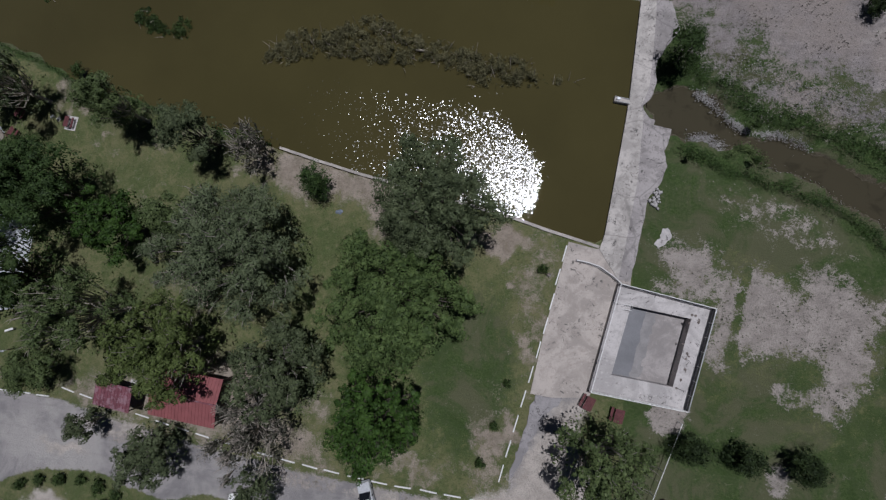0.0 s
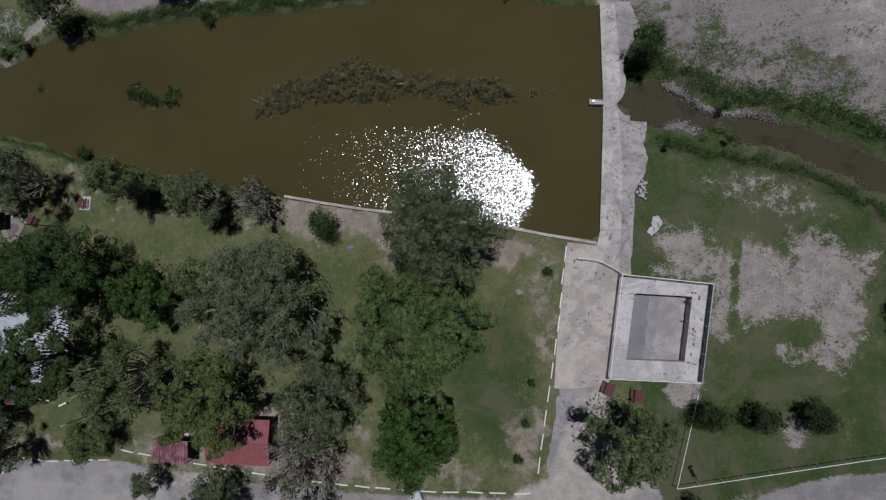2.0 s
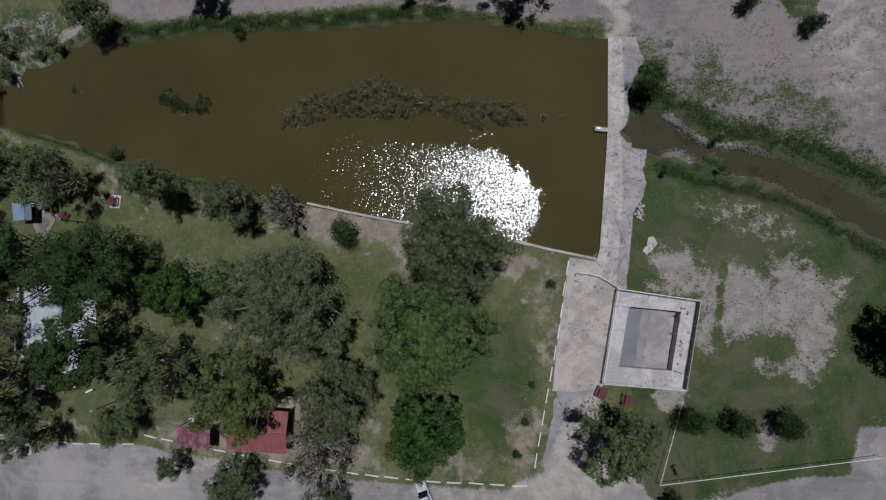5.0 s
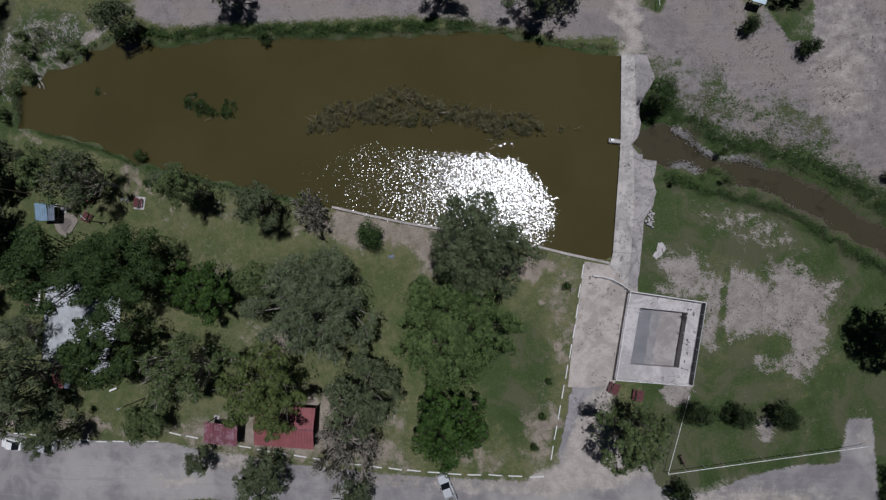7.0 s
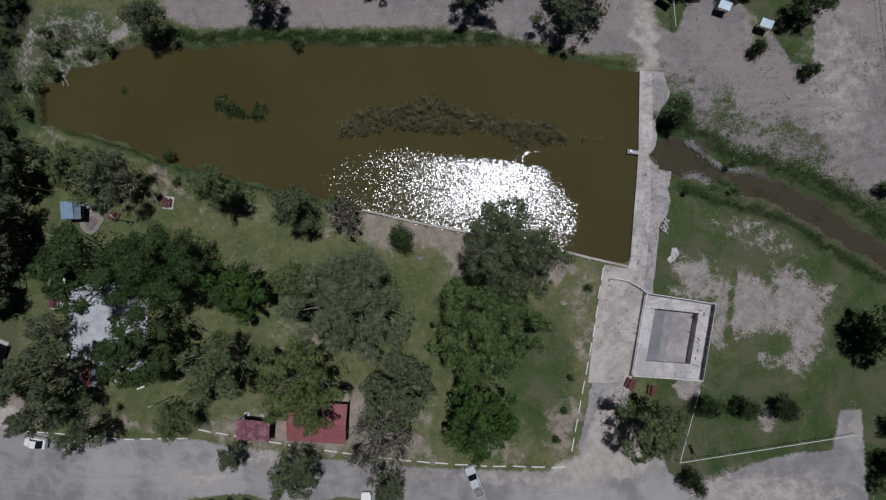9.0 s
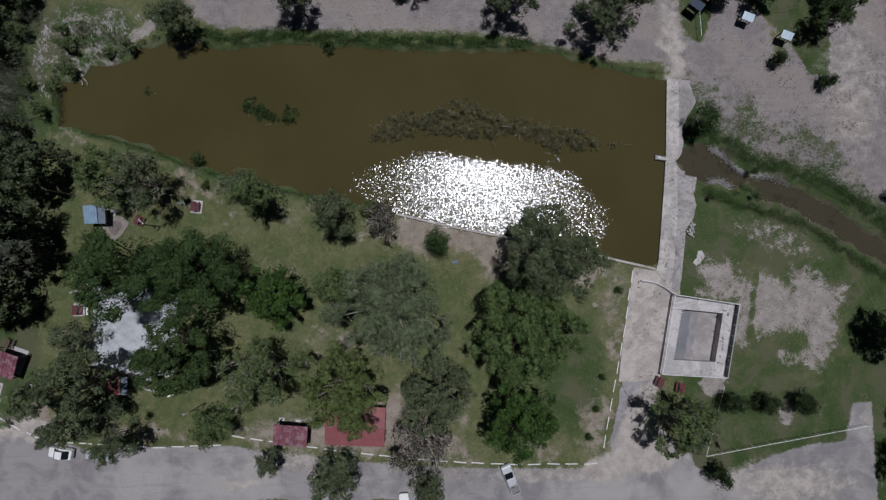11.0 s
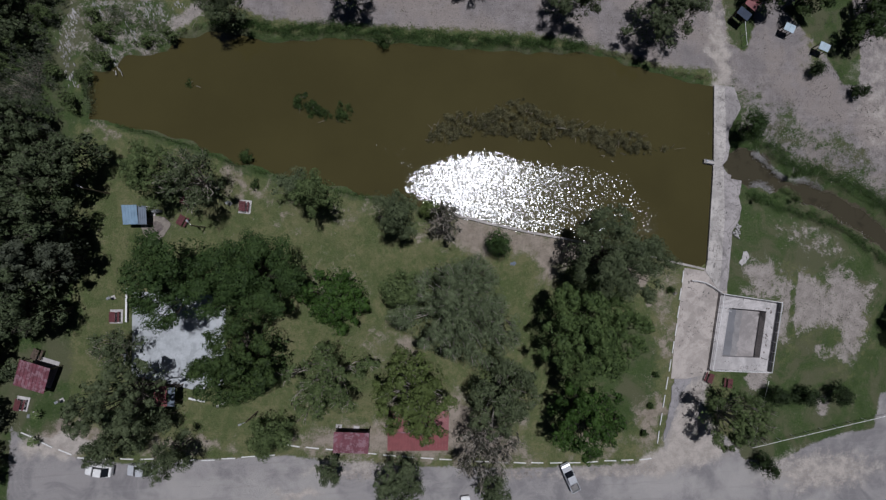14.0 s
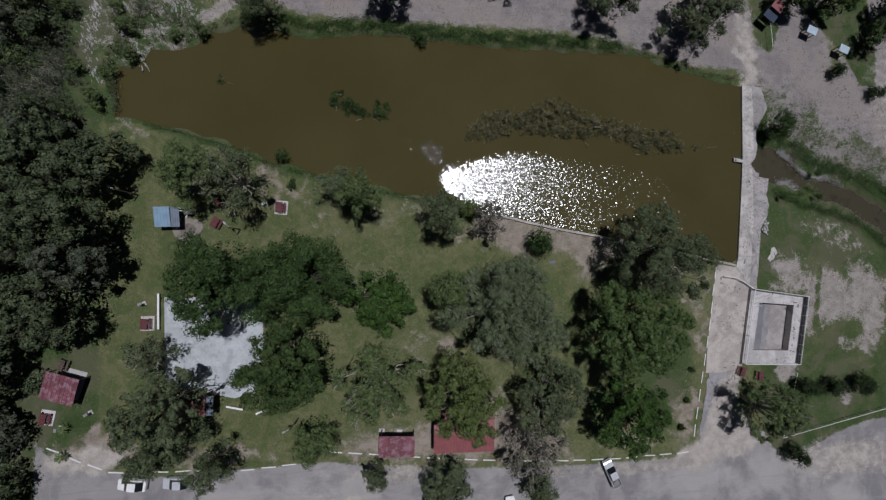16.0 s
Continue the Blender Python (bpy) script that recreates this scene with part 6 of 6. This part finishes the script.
pebbles("creek_stones", [(43.6, 23.2), (45.6, 21.6), (48.5, 18.9), (50.0, 18.2), (52.7, 17.7), (55.0, 17.5), (58.4, 16.0)], 0.45, 1500, "pale stones along the creek's edge", -0.95, (0.04, 0.13))
pebbles("creek_stones", [(43.2, 16.2), (45.4, 16.4), (47.4, 15.0)], 0.5, 900, "pale gravel bar in the creek", -1.08, (0.04, 0.11))
pebbles("creek_stones", [(52.8, 12.9), (56.2, 12.2), (60.0, 10.6), (64.0, 7.6), (68.0, 5.6)], 0.3, 150, "pale stones along the creek's edge", -1.1, (0.03, 0.085))
pebbles("field_stones", [(48.5, 28.0), (53.5, 24.6), (58.0, 23.2), (62.0, 21.4), (66.0, 19.6)], 1.5, 600, "pale stones strewn in the thin grass above the creek", 0.0, (0.04, 0.13))
pebbles("kerb_gravel", [(3.0, -39.5), (12.0, -39.4), (20.5, -38.9)], 0.6, 900, "loose pale gravel strewn along the kerbs", 0.02, (0.03, 0.09))
pebbles("riprap", [(38.5, 5.8), (38.3, 6.6), (38.9, 8.2)], 0.35, 30, "pale broken stones beside the dam apron", 0.1, (0.2, 0.42))
tufts("creek_grass", [(42.5, 26.5), (46.8, 24.4), (51.4, 20.4), (56.0, 19.2), (62.0, 17.2), (68.0, 14.2), (73.5, 10.5), (80.0, 5.5)], 2.5, 30, 0.3, "reed", "lush green grass along the creek", -0.42)
tufts("creek_grass", [(47.6, 13.6), (49.4, 15.4), (51.4, 14.6), (52.6, 12.8)], 1.1, 30, 0.45, "green2", "rough weeds where the creek narrows", -0.7)
tufts("creek_grass", [(41.8, 14.6), (46.0, 12.9), (51.5, 11.0), (57.0, 9.6), (62.0, 7.0), (66.5, 4.0), (71.0, 0.9), (78.0, -3.5)], 1.7, 32, 0.3, "reed", "lush green grass along the creek", -0.42)


# ---- rocks ----
def stone(size, flat, slim=0.65):
    """A broken ledge block: a rough box with uneven corners."""
    bm = bmesh.new()
    bmesh.ops.create_cube(bm, size=2)
    bmesh.ops.subdivide_edges(bm, edges=[e for e in bm.edges if abs(e.verts[0].co.x - e.verts[1].co.x) > 1], cuts=2)
    for v in bm.verts:
        v.co = Vector((v.co.x * size * rng.uniform(0.8, 1.15), v.co.y * size * slim * rng.uniform(0.6, 1.3) + 0.06 * math.sin(v.co.x * 5), v.co.z * size * flat * rng.uniform(0.7, 1.3)))
    return bm


def rocks():
    shapes = []
    for i in range(5):
        ob = tagged(part("limestone_rock", stone(0.85, 0.16, 0.15 if i < 3 else 0.3), M_ROCK), "pale weathered limestone rock", "rock", "limestone rocks")
        shapes.append(ob)
    used = 0
    lines = ([(-86.9, 47.8), (-89.5, 43.5), (-89.5, 40.3), (-88.9, 38.3), (-88.2, 35.8), (-87.2, 33.8)], [(-87.3, 45.4), (-88.2, 41.8), (-88.8, 39.3)], [(-84.7, 49.6), (-82.2, 45.6)], [(-80.5, 49.0), (-78.2, 45.6)], [(-77.0, 49.6), (-74.8, 47.2), (-73.6, 45.6)], [(-73.0, 49.5), (-71.6, 46.4)], [(-70.6, 50.4), (-68.8, 48.8)], [(-83.4, 42.5), (-82.7, 40.5)], [(-78.6, 44.6), (-77.1, 42.0)], [(-77.9, 44.2), (-76.8, 42.6)], [(-80.3, 38.4), (-79.6, 36.3)], [(-82.1, 40.0), (-81.2, 39.9)], [(-82.5, 49.5), (-79.5, 46.8)], [(-75.8, 50.0), (-72.5, 47.6)])
    for line in lines:
        for p, turn in along(line, 0.165):
            q = p + Vector((rng.normal(0, 0.5), rng.normal(0, 0.5)))
            m = pose(q.x, q.y, 0.05, rng.normal(0, 8), rng.normal(0, 8), 109 + rng.normal(0, 13)) @ Matrix.Scale(rng.uniform(0.22, 0.72), 4)
            if used < 5:
                shapes[used].matrix_basis = m
            else:
                copy_thing(shapes[used % 5], m)
            used += 1



rocks()


def log(x0, y0, x1, y1, z, r):
    d = np.array((x1 - x0, y1 - y0, 0))
    v, f = tubes([[(np.zeros(3), r), (d * 0.5 + (0, 0.1, 0.02), r * 0.8), (d, r * 0.3)], [(d * 0.4, r * 0.5), (d * 0.6 + (0.3, 0.5, 0.1), r * 0.2)]], 7)
    ob = tagged(new("driftwood", np_mesh("driftwood", v, f, M_DEAD)), "bleached driftwood branch floating in the pond", "log")
    ob.location = (x0, y0, z)


log(9.5, 38.4, 12.6, 38.7, -0.36, 0.09)
log(1.9, 27.3, 4.5, 27.0, 0.05, 0.16)


def weeds(name, outline, n, size, leaf, label, z=0.0):
    """Low scattered weed clumps on bare ground, one mesh."""
    p = scatter(outline, n)
    p = p[np.sin(p[:, 0] * 0.5 + 2 * np.sin(p[:, 1] * 0.31)) * np.sin(p[:, 1] * 0.6 + p[:, 0] * 0.2) > rng.normal(0.25, 0.28, n)]
    k = 6
    r = rng.uniform(0.3, 1.3, len(p)) * size
    q = np.repeat(p, k, 0) + rng.normal(0, 1, (len(p) * k, 2)) * np.repeat(r, k)[:, None] * 0.45
    pts = np.concatenate([q, z + rng.uniform(0.04, 0.16, (len(q), 1))], 1)
    nn = rng.normal(size=(len(q), 3)) * 0.6 + (0, 0, 0.7)
    v, f = leaves(pts, nn / np.linalg.norm(nn, axis=1, keepdims=True), 0.12, 0.6)
    tagged(new(name, np_mesh(name, v, f, LEAF[leaf])), label, "weeds", kind="stuff")


weeds("weed_tufts", [(45, 34), (52, 30), (62, 27), (70, 18), (90, 12), (90, 60), (42, 60)], 3600, 0.17, "twiggy", "scattered dull weed tufts on the gravel")
weeds("weed_tufts", EAST_SAND, 700, 0.2, "dark", "scattered dark weed tufts on the sandy patch")
weeds("weed_tufts", [(-58, 50), (-40, 48), (0, 48), (20, 44), (33, 42), (33, 60), (-58, 60)], 1000, 0.16, "dry", "scattered dull weed tufts on the gravel")
